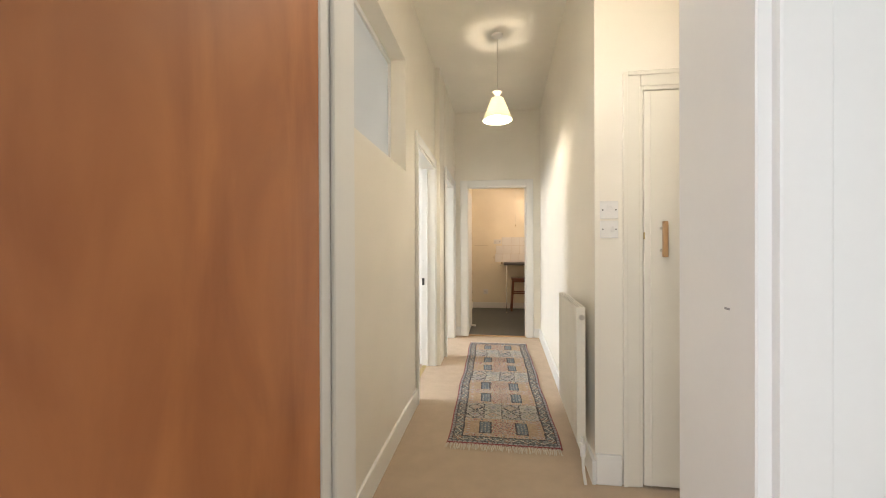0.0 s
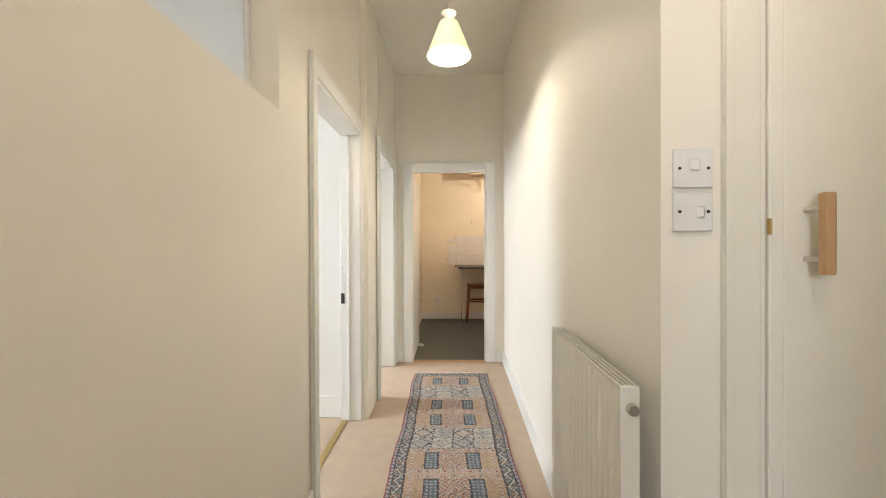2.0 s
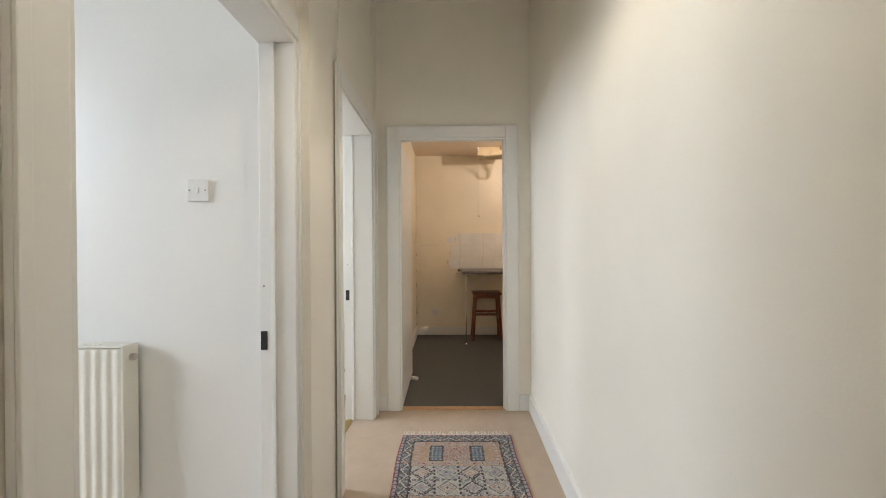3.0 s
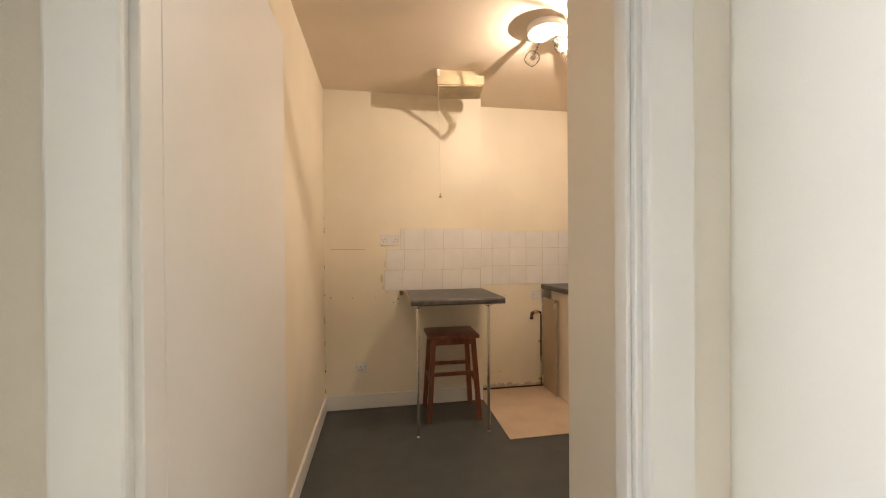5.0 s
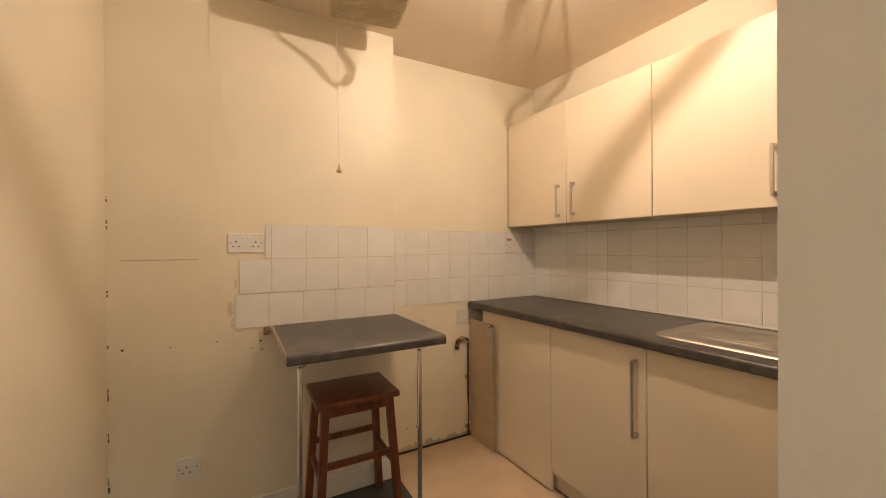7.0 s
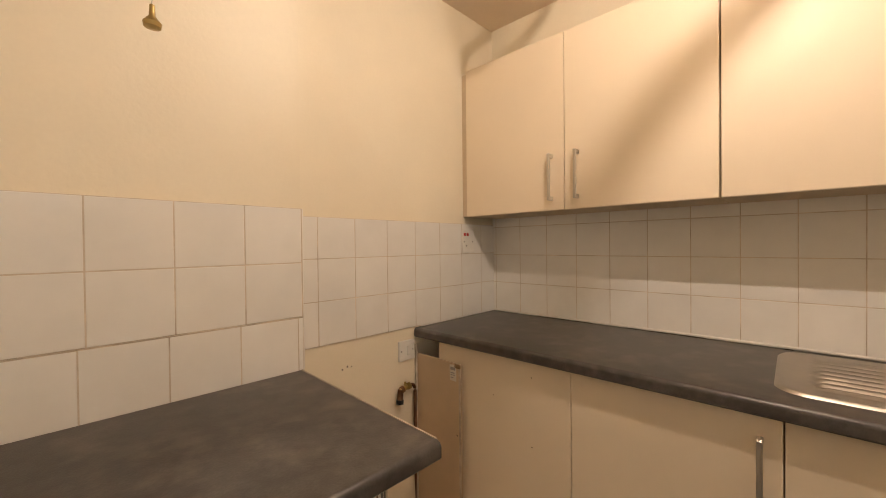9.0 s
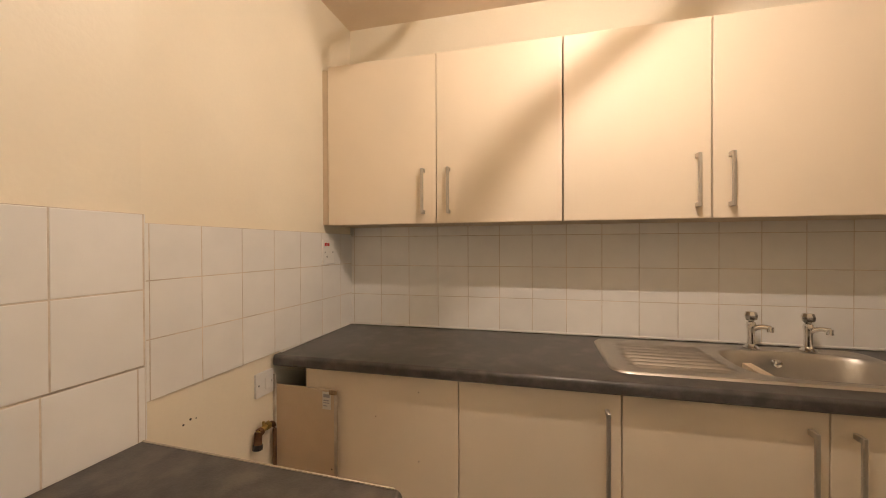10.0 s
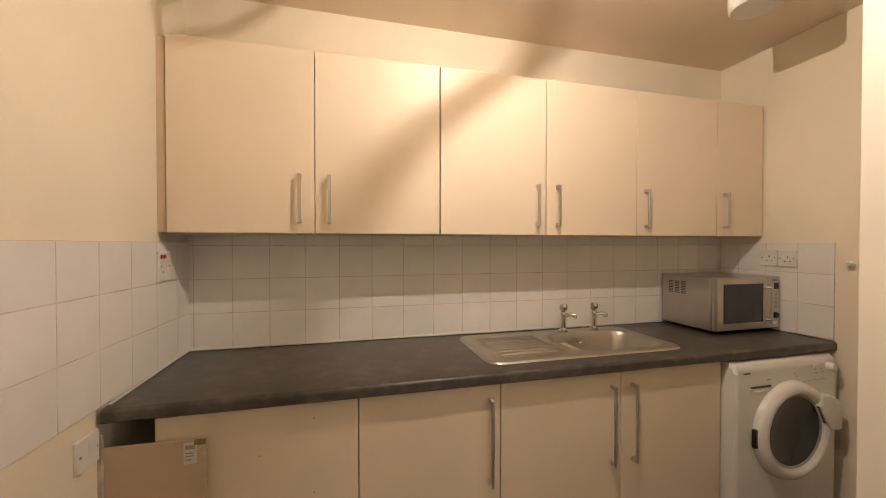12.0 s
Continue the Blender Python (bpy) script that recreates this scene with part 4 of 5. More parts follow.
def steps(a, b, first, pitch):
    """Joint positions from a to b, one of them at first."""
    k = math.ceil((a - first) / pitch - 1e-6)
    out = [a]
    while first + k * pitch < b - 1e-6:
        if first + k * pitch > a + 0.004:
            out.append(first + k * pitch)
        k += 1
    return out + [b]


def tiled(parent, facing, a, b, first, pitch, rows, plane, name):
    bm = B()
    z0, z1 = rows[0], rows[-1]
    lift = 0.0053
    if facing == "x":
        box(bm, plane - lift, plane + 0.002, a, b, z0, z1)
    elif facing == "y-":
        box(bm, a, b, plane - lift, plane + 0.002, z0, z1)
    else:
        box(bm, a, b, plane - 0.002, plane + lift, z0, z1)
    part(name, bm, GROUT, parent, "aged brownish grout")
    cols = steps(a, b, first, pitch)
    for za, zb in zip(rows, rows[1:]):
        for ua, ub in zip(cols, cols[1:]):
            tile(parent, facing, ua, ub, za, zb, plane)


# along the worktop
tiled(wall_right, "x", KY0 - 0.004, KY1 + 0.004, 1.158, 0.1497, [0.904, 1.058, 1.205, 1.352, 1.50], KX1, "grout")
# the set-back part of the back wall
tiled(wall_back, "y-", STEP_X + 0.003, KX1 - 0.009, 1.196, 0.1525, [0.902, 1.062, 1.215, 1.365], KY1, "grout")
# the proud part of the back wall, in three uneven courses
for zs, start, first in (([0.893, 1.050], 0.283, 0.578), ([1.052, 1.212], 0.300, 0.591), ([1.212, 1.372], 0.408, 0.591)):
    tiled(wall_back, "y-", start, STEP_X + 0.002, first, 0.1555, zs, KYL, "grout")
part("tile_edge", bx(STEP_X + 0.0002, STEP_X + 0.005, KYL - 0.006, KYL + 0.03, 0.893, 1.372, 0.002), PLASTIC, wall_back, "white tile edging")
# the end wall
tiled(wall_south, "y+", 1.742, KX1 + 0.072, 1.893, 0.152, [0.904, 1.062, 1.212, 1.363], KY0, "grout")

# ---- sink and taps ----
sk = thing("sink", "stainless steel inset sink with ribbed drainer and bowl", "sink")
sk.matrix_world = TURN
bm = B()
NXS, NYS = 84, 116
grid = []
for j in range(NYS + 1):
    row = []
    for i in range(NXS + 1):
        x, y = SX0 + (SX1 - SX0) * i / NXS, SY0 + (SY1 - SY0) * j / NYS
        # rounded corners of the sheet
        R = 0.065
        cx, cy = min(max(x, SX0 + R), SX1 - R), min(max(y, SY0 + R), SY1 - R)
        ox, oy = x - cx, y - cy
        if ox and oy:
            k = max(abs(ox), abs(oy)) / math.hypot(ox, oy)
            x, y = cx + ox * k, cy + oy * k
        edge = min(x - SX0, SX1 - x, y - SY0, SY1 - y)
        if ox and oy:
            edge = min(edge, R - math.hypot(x - cx, y - cy))
        z = 0.905 + 0.0035 * max(0.0, 1 - abs(edge - 0.012) / 0.012)
        if edge < 0.002:
            z = 0.9005
        inset = 0.9045 if edge > 0.03 else None
        if inset:
            z = 0.9035
        # ribs of the drainer
        if 0.97 < y < 1.29 and 1.80 < x < 2.13:
            fade = min(1, (y - 0.97) / 0.03, (1.29 - y) / 0.03)
            z += 0.0060 * fade * math.sin((x - 1.80) / 0.33 * 2 * math.pi * 8)
        # bowl
        bxr, byr = 0.158, 0.228
        d = ((abs(x - 1.955) / bxr) ** 4 + (abs(y - 0.700) / byr) ** 4) ** 0.25
        if d < 1.06:
            s = min(1.0, max(0.0, (1.06 - d) / 0.26))
            z -= 0.150 * s * s * (3 - 2 * s)
        row.append(bm.verts.new((x, y, z)))
    grid.append(row)
for j in range(NYS):
    for i in range(NXS):
        bm.faces.new((grid[j][i], grid[j][i + 1], grid[j + 1][i + 1], grid[j + 1][i]))
ob = part("basin", bm, STEEL, sk, smooth=True)
part("overflow", lathe(B(), [(0.0, -0.002), (0.008, -0.002), (0.014, -0.006), (0.016, 0.0), (0.016, 0.006)], (2.086, 0.732, 0.868), 20, "X"), CHROME, sk, "chrome overflow ring", True)
part("drain", lathe(B(), [(0.0, 0.756), (0.026, 0.757), (0.034, 0.760), (0.036, 0.757)], (1.955, 0.70, 0), 24), CHROME, sk, "chrome waste", True)


def pillar_tap():
    tp = thing("pillar_tap", "chrome pillar tap with a faceted head behind the sink", "tap", "sink taps")
    part("base", lathe(B(), [(0.0, 0.0), (0.026, 0.0), (0.026, 0.005), (0.018, 0.011), (0.014, 0.018)], n=24), CHROME, tp, smooth=True)
    part("column", lathe(B(), [(0.014, 0.014), (0.0125, 0.05), (0.0135, 0.075), (0.0165, 0.09), (0.014, 0.102), (0.0, 0.104)], n=24), CHROME, tp, smooth=True)
    part("spout", tube(B(), arc((0, 0, 0.066), (-0.016, 0, 0.086), (-0.036, 0, 0.088)) + [Vector((-0.060, 0, 0.087))], 0.0092, 12), CHROME, tp, smooth=True)
    part("nozzle", rod(B(), (-0.057, 0, 0.091), (-0.057, 0, 0.071), 0.0105), CHROME, tp, smooth=True)
    part("head", lathe(B(), [(0.0, 0.104), (0.010, 0.104), (0.019, 0.112), (0.021, 0.128), (0.016, 0.141), (0.0, 0.144)], n=8), CHROME, tp, "faceted clear and chrome head")
    return tp


tp = pillar_tap()
tp.matrix_world = TURN @ pose(2.142, 0.788, 0.906, 0, 0, 55)
copy_thing(tp, TURN @ pose(2.142, 0.606, 0.906, 0, 0, 52))

# ---- loose board at the end of the units ----
lb = thing("loose_board", "loose beige hardboard panel leaning at the cabinet end", "panel")
part("board", bx(1.655, 1.664, 2.270, 2.528, 0.0, 0.785, 0.001), BOARD, lb)
part("edge_strip", bx(1.6535, 1.6555, 2.268, 2.278, 0.0, 0.772), LAMINATE_EDGE, lb, "pale frayed edge strip")
st = part("sticker", bx(1.6538, 1.655, 2.292, 2.326, 0.715, 0.778), PAPER, lb, "white printed paper label")
for z0, z1, y0, y1 in ((0.758, 0.770, 2.296, 2.322), (0.745, 0.749, 2.300, 2.322), (0.737, 0.740, 2.298, 2.322), (0.726, 0.729, 2.306, 2.322)):
    part("print_bar", bx(1.6532, 1.6538, y0, y1, z0, z1), GREY_PLASTIC, st)
for z in (0.50, 0.20):
    part("screw_hole", rod(B(), (1.6545, 2.29, z), (1.656, 2.29, z), 0.003, n=8), BLACK, lb)
part("torn_tape", bx(1.650, 1.656, 2.268, 2.298, 0.770, 0.786, 0.002), CRACK, lb, "torn brown tape")

# ---- table and stool ----
tb = thing("breakfast_table", "dark grey laminate table on two chrome legs fixed to the wall", "table")
bm = B()
TX0, TX1, TY0, TY1 = 0.438, 1.052, 1.768, KYL - 0.007
prof = [(TY1, 0.858), (TY0 + 0.006, 0.858), (TY0, 0.864)] + [(TY0 + 0.013 - 0.013 * math.cos(a), 0.882 + 0.013 * math.sin(a)) for a in [i * math.pi / 10 for i in range(6)]] + [(TY1, 0.895)]
va = [bm.verts.new((TX0, y, z)) for y, z in prof]
vb = [bm.verts.new((TX1, y, z)) for y, z in prof]
bm.faces.new(va), bm.faces.new(vb[::-1])
for i in range(len(prof)):
    j = (i + 1) % len(prof)
    bm.faces.new((va[i], va[j], vb[j], vb[i]))
part("tabletop", bm, WORKTOP, tb, smooth=True)
for x0, x1 in ((TX0 - 0.0015, TX0 + 0.002), (TX1 - 0.002, TX1 + 0.0015)):
    part("end_edge", bx(x0, x1, TY0 + 0.014, TY1, 0.860, 0.8965), LAMINATE_EDGE, tb, "pale cut edge")
for x in (0.484, 0.950):
    leg = part("leg", rod(B(), (x, 1.815, 0.02), (x, 1.815, 0.856), 0.0100, n=20), CHROME, tb, "slim chrome tube leg", True)
    part("foot", lathe(B(), [(0.0, 0.0), (0.017, 0.0), (0.0175, 0.012), (0.0125, 0.026)], (x, 1.815, 0), 20), CHROME, leg, smooth=True)
    part("flange", lathe(B(), [(0.0125, 0.838), (0.030, 0.850), (0.030, 0.855), (0.0, 0.855)], (x, 1.815, 0), 20), CHROME, leg, smooth=True)
part("bracket", bx(0.398, 0.426, KYL - 0.030, KYL - 0.001, 0.858, 0.892, 0.003), CRACK, tb, "rough dark wooden wall batten end")

stool = thing("wooden_stool", "dark red-brown wooden stool standing under the table", "stool")
bm = box(bmesh.new(), -0.184, 0.184, -0.153, 0.153, 0.578, 0.606, 0.007, 2)
for v in bm.verts:                       # the seat dips slightly
    if v.co.z > 0.6:
        v.co.z -= 0.006 * max(0, 1 - (v.co.x / 0.19) ** 2)
part("seat", bm, STOOL_WOOD, stool, smooth=True)


def slanted(bm, p, q, wx, wy):
    """A square bar from p to q."""
    lo_ = [bm.verts.new((p[0] + sx * wx / 2, p[1] + sy * wy / 2, p[2])) for sx, sy in ((-1, -1), (1, -1), (1, 1), (-1, 1))]
    hi_ = [bm.verts.new((q[0] + sx * wx / 2, q[1] + sy * wy / 2, q[2])) for sx, sy in ((-1, -1), (1, -1), (1, 1), (-1, 1))]
    bm.faces.new(lo_[::-1]), bm.faces.new(hi_)
    for i in range(4):
        j = (i + 1) % 4
        bm.faces.new((lo_[i], lo_[j], hi_[j], hi_[i]))
    bmesh.ops.bevel(bm, geom=list(bm.edges), offset=0.004, segments=2, affect="EDGES", profile=0.5)
    return bm


def leg_at(sx, sy, z):
    k = z / 0.578
    return (sx * (0.180 + (0.143 - 0.180) * k), sy * (0.150 + (0.114 - 0.150) * k), z)


for sx in (-1, 1):
    for sy in (-1, 1):
        part("leg", slanted(B(), leg_at(sx, sy, 0), leg_at(sx, sy, 0.578), 0.034, 0.034), STOOL_WOOD, stool, smooth=True)
for z, sides, apron in ((0.555, "xy", 0.045), (0.33, "x", 0.026), (0.27, "y", 0.026)):
    for sgn in (-1, 1):
        if "x" in sides:
            a, b = leg_at(-1, sgn, z), leg_at(1, sgn, z)
            part("apron" if apron > 0.03 else "stretcher", bx(a[0] + 0.012, b[0] - 0.012, a[1] - 0.010, a[1] + 0.010, z - apron / 2, z + apron / 2, 0.003), STOOL_WOOD, stool)
        if "y" in sides:
            a, b = leg_at(sgn, -1, z), leg_at(sgn, 1, z)
            part("apron" if apron > 0.03 else "stretcher", bx(a[0] - 0.010, a[0] + 0.010, a[1] + 0.012, b[1] - 0.012, z - apron / 2, z + apron / 2, 0.003), STOOL_WOOD, stool)
stool.matrix_world = pose(0.762, 2.168, 0.0, 0, 0, -0.5)

# ---- floor sheet ----
bm = B()
prism(bm, [(1.058, 1.708), (1.730, 1.715), (1.730, 2.533), (1.060, 2.533)], 0.0, 0.004)
tagged(new("floor_sheet", mesh_from("floor_sheet", bm, LINO)), "beige sheet of old lino lying on the dark floor", "floor covering")

# ---- pipe, sockets and switches ----
pp = thing("capped_water_pipe", "tarnished copper pipe with a brass isolating valve on the wall", "pipe")
YP = KY1 - 0.022
part("pipe", tube(B(), [Vector((1.628, YP, 0.02)), Vector((1.627, YP, 0.30)), Vector((1.629, YP, 0.63))] + arc((1.628, YP, 0.636), (1.627, YP, 0.660), (1.604, YP, 0.660))[1:] + [Vector((1.585, YP, 0.658))], 0.0075), COPPER, pp, smooth=True)
v = part("valve", rod(B(), (1.590, YP, 0.659), (1.546, YP, 0.650), 0.0105, n=16), BRASS, pp, "dirty brass elbow valve", True)
part("nut", rod(B(), (1.600, YP, 0.660), (1.586, YP, 0.658), 0.0155, n=6), BRASS, v, "hexagonal compression nut")
part("nut", rod(B(), (1.564, YP, 0.654), (1.552, YP, 0.651), 0.0150, n=6), COPPER, v, "hexagonal compression nut")
part("outlet", rod(B(), (1.548, YP - 0.002, 0.656), (1.541, YP - 0.004, 0.606), 0.0125, 0.0140, n=16), COPPER, v, "dark stub with a cap", True)
part("cap", rod(B(), (1.5425, YP - 0.004, 0.616), (1.540, YP - 0.004, 0.598), 0.0165, n=6), BLACK, v, "blackened blanking cap")
part("lever", bx(1.571, 1.577, YP - 0.004, YP + 0.004, 0.664, 0.682, 0.001), BRASS, v)
for z in (0.07, 0.40):
    part("clip", bx(1.614, 1.642, YP - 0.002, KY1, z - 0.010, z + 0.010, 0.002), BRASS, pp, "pipe clip on the wall")

sp = switch_plate("spur_switch", "white plastic switched spur below the tiles", 0.086, 0.086, "plain")
rocker(sp, 0.014, 0.0, 0.030, 0.040)
sp.matrix_world = pose(1.597, KY1, 0.808)
rs = switch_plate("cooker_switch", "white switch plate with two red neon rockers on the tiles", 0.086, 0.110, "plain")
for x in (-0.029, -0.008):
    part("red_rocker", bx(x - 0.007, x + 0.007, -0.0150, -0.0095, 0.028, 0.043, 0.002), RED, rs, "red rocker")
part("mark", bx(-0.020, -0.012, -0.0106, -0.0098, -0.024, -0.018), BLACK, rs)
rs.matrix_world = pose(1.998, KY1 - 0.006, 1.276)
ds = switch_plate("double_socket", "white plastic double wall socket with two switches", 0.148, 0.088, "plain")
for x in (-0.040, 0.040):
    pins(ds, x, -0.006)
    rocker(ds, x * 0.28, 0.026, 0.010, 0.016)
ds.matrix_world = pose(0.329, KYL, 1.286)
ss = switch_plate("single_socket", "white plastic single wall socket near the floor", 0.088, 0.088, "plain")
pins(ss, -0.006, -0.008, 1.1)
rocker(ss, 0.030, 0.020, 0.010, 0.016)
ss.matrix_world = pose(0.101, KYL, 0.318)
for i, x in enumerate((2.026, 1.937)):
    es = switch_plate("worktop_socket", "white plastic single socket on the end-wall tiles", 0.087, 0.087, "plain")
    pins(es, 0.004, -0.004, 1.1)
    rocker(es, -0.026, 0.022, 0.010, 0.016)
    tagged(es, group="worktop sockets")
    es.matrix_world = pose(x, KY0 + 0.006, 1.283, 0, 0, 180)
kn = tagged(new("wall_hook", mesh_from("wall_hook", lathe(B(), [(0.007, 0.0), (0.007, 0.012), (0.013, 0.020), (0.013, 0.030), (0.008, 0.036), (0.0, 0.036)], (0, 0, 0), 20, "Y"), PLASTIC, True)), "small round white peg hook on the end wall", "hook")
kn.matrix_world = pose(1.675, KY0, 1.268)

# ---- washing machine ----
wm = thing("washing_machine", "white front-loading washing machine under the worktop", "washing machine")
wm.matrix_world = TURN
WX0, WY0, WY1, WZ = 1.624, -0.302, 0.302, 0.850
WC = (-0.004, 0.545)


def rounded_front(x0, x1, y0, y1, z0, z1, lean, n=7):
    """A casing along y whose top edge rolls over towards the front by lean, with rounded upright edges."""
    bm = B()
    prof = [(x1, z0), (x0, z0)] + [(x0 + lean * (1 - math.cos(a)), z1 - lean * 1.3 * (1 - math.sin(a))) for a in [i * math.pi / 2 / n for i in range(n + 1)]] + [(x1, z1)]
    va = [bm.verts.new((x, y0, z)) for x, z in prof]
    vb = [bm.verts.new((x, y1, z)) for x, z in prof]
    for i in range(len(prof)):
        j = (i + 1) % len(prof)
        bm.faces.new((va[i], va[j], vb[j], vb[i]))
    sides = [bm.faces.new(va), bm.faces.new(vb[::-1])]
    rim_edges = [e for f in sides for e in f.edges if min(v.co.x for v in e.verts) < x1 - 0.01]
    bmesh.ops.bevel(bm, geom=rim_edges, offset=0.022, segments=4, affect="EDGES", profile=0.5)
    return bm


part("body", rounded_front(WX0, 2.10, WY0, WY1, 0.02, WZ, 0.030), WHITE_GOODS, wm, smooth=True)
# the front is not hollowed; a dark bar gives the finger recess its shade
part("drawer_recess", bx(WX0 - 0.0012, WX0 + 0.004, 0.105, 0.222, 0.742, 0.751, 0.0008), DARK, wm, "dark bar for the shade in the drawer's finger recess")
part("drawer_lip", tube(B(), arc((WX0 - 0.001, 0.222, 0.742), (WX0 - 0.004, 0.20, 0.722), (WX0 - 0.001, 0.105, 0.731), 10), 0.0035, 8), WHITE_GOODS, wm, smooth=True)
part("panel_seam", tube(B(), arc((WX0 - 0.0002, 0.20, 0.727), (WX0 - 0.0002, 0.0, 0.748), (WX0 - 0.0002, -0.225, 0.750), 12), 0.0012, 6), GREY_PLASTIC, wm, "fine seam under the controls")
part("brand_bar", bx(WX0 - 0.0008, WX0 + 0.002, 0.222, 0.262, 0.806, 0.812), INK, wm)
for y, z, w in ((0.115, 0.772, 0.012), (0.125, 0.772, 0.010), (-0.035, 0.786, 0.008), (-0.045, 0.772, 0.012), (-0.16, 0.794, 0.014), (-0.195, 0.794, 0.010), (-0.165, 0.778, 0.018),
                (-0.205, 0.778, 0.012), (-0.225, 0.800, 0.010)):
    part("print_bar", bx(WX0 - 0.0008, WX0 + 0.002, y - w / 2, y + w / 2, z, z + 0.004), GREY_PLASTIC, wm)
dial = part("dial", lathe(B(), [(0.0, -0.030), (0.016, -0.029), (0.020, -0.020), (0.021, 0.004)], (WX0 + 0.002, -0.240, 0.805), 28, "X"), WHITE_GOODS, wm, "white programme dial", True)
part("dial_ring", lathe(B(), [(0.0125, -0.0312), (0.0145, -0.0312), (0.0145, -0.028), (0.0125, -0.028)], (WX0 + 0.002, -0.240, 0.805), 24, "X"), SATIN, dial, smooth=True)
for i in range(3):
    part("button", rod(B(), (WX0 - 0.004, -0.135 - 0.026 * i, 0.812), (WX0 + 0.004, -0.135 - 0.026 * i, 0.812), 0.006), WHITE_GOODS, wm)
X = WX0
dr = part("porthole_door", lathe(B(), [(0.214, 0.004), (0.213, -0.016), (0.206, -0.030), (0.192, -0.040), (0.176, -0.042), (0.164, -0.034), (0.158, -0.012), (0.156, 0.004)], (X, *WC), 72, "X"), WHITE_GOODS, wm, "round white porthole rim", True)
part("porthole_glass", lathe(B(), [(0.0, 0.000), (0.06, -0.002), (0.12, -0.010), (0.158, -0.022), (0.160, -0.012)], (X, *WC), 56, "X"), DARK_GLASS, dr, "dark domed glass", True)
part("door_seal", lathe(B(), [(0.150, -0.021), (0.158, -0.026), (0.161, -0.022), (0.158, -0.016)], (X, *WC), 56, "X"), GREY_PLASTIC, dr, "thin grey seal", True)
bm = B()
grip = [(0.120, 0.150), (0.175, 0.150), (0.232, 0.120), (0.252, 0.060), (0.250, -0.010), (0.222, -0.014), (0.186, -0.006), (0.160, 0.020), (0.140, 0.060), (0.118, 0.100)]
front = [bm.verts.new((X - 0.048, WC[0] - a_, WC[1] + b_)) for a_, b_ in grip]
back = [bm.verts.new((X - 0.016, WC[0] - a_, WC[1] + b_)) for a_, b_ in grip]
bm.faces.new(front), bm.faces.new(back[::-1])
for i in range(len(grip)):
    j = (i + 1) % len(grip)
    bm.faces.new((front[i], back[i], back[j], front[j]))
bmesh.ops.bevel(bm, geom=[e for e in bm.edges if all(v.co.x < X - 0.04 for v in e.verts)], offset=0.009, segments=3, affect="EDGES", profile=0.5)
gp = part("door_grip", bm, WHITE_GOODS, dr, "white moulded grip", True)
for i in range(7):
    part("grip_notch", rod(B(), (X - 0.030, WC[0] - 0.119 - 0.0065 * i, WC[1] + 0.098 - 0.012 * i), (X - 0.041, WC[0] - 0.119 - 0.0065 * i, WC[1] + 0.098 - 0.012 * i), 0.0035, n=8), BLACK, gp)
part("hinge", bx(X - 0.020, X - 0.002, WC[0] + 0.205, WC[0] + 0.222, WC[1] - 0.05, WC[1] + 0.03, 0.003), BLACK, dr, "dark hinge")
part("filter_flap", bx(X - 0.003, X + 0.001, WY0 + 0.06, WY0 + 0.22, 0.09, 0.20, 0.002), GREY_PLASTIC, wm)
for y in (WY0 + 0.05, WY1 - 0.05):
    for x in (WX0 + 0.06, 2.04):
        part("foot", rod(B(), (x, y, 0.0), (x, y, 0.03), 0.02), BLACK, wm)

# ---- microwave ----
mw = thing("microwave_oven", "silver microwave oven standing on the worktop", "microwave")
mw.matrix_world = TURN
MX, MY0, MY1, MZ0, MZ1 = 1.892, -0.338, 0.092, 0.916, 1.188
MK = MY0 + 0.094                       # where door and keypad meet
part("body", bx(MX + 0.02, 2.218, MY0, MY1, MZ0, MZ1, 0.005, seg=2), SILVER, mw, smooth=True)
part("fascia", bx(MX, MX + 0.0195, MY0 + 0.001, MY1 - 0.001, MZ0 + 0.001, MZ1 - 0.001, 0.004, seg=2), SILVER, mw, smooth=True)
md = part("oven_door", bx(MX - 0.010, MX - 0.0005, MK + 0.002, MY1 - 0.002, MZ0 + 0.004, MZ1 - 0.004, 0.004, seg=2), SILVER, mw, "silver framed door", True)
part("window_surround", bx(MX - 0.0112, MX - 0.0095, MK + 0.030, MY1 - 0.042, MZ0 + 0.040, MZ1 - 0.034, 0.0006), BLACK, md, "narrow black window surround")
part("window_glass", bx(MX - 0.0128, MX - 0.0108, MK + 0.034, MY1 - 0.046, MZ0 + 0.044, MZ1 - 0.038, 0.001), DARK_GLASS, md, "dark viewing glass")
hb = part("door_handle", rod(B(), (MX - 0.034, MK + 0.004, MZ0 + 0.030), (MX - 0.034, MK + 0.004, MZ1 - 0.030), 0.0062), SATIN, md, "vertical satin bar", True)
for z in (MZ0 + 0.052, MZ1 - 0.055):
    part("standoff", rod(B(), (MX - 0.034, MK + 0.006, z), (MX - 0.008, MK + 0.020, z), 0.0062), CHROME, hb, smooth=True)
pn = part("keypad", bx(MX - 0.006, MX - 0.0005, MY0 + 0.004, MK - 0.002, MZ0 + 0.004, MZ1 - 0.004, 0.003), SILVER, mw, "silver keypad strip")
part("display", bx(MX - 0.0075, MX - 0.0055, MY0 + 0.014, MY0 + 0.064, MZ1 - 0.066, MZ1 - 0.034), DARK_GLASS, pn)
part("brand_bar", bx(MX - 0.0068, MX - 0.0055, MY0 + 0.024, MY0 + 0.060, MZ1 - 0.022, MZ1 - 0.016), INK, pn)
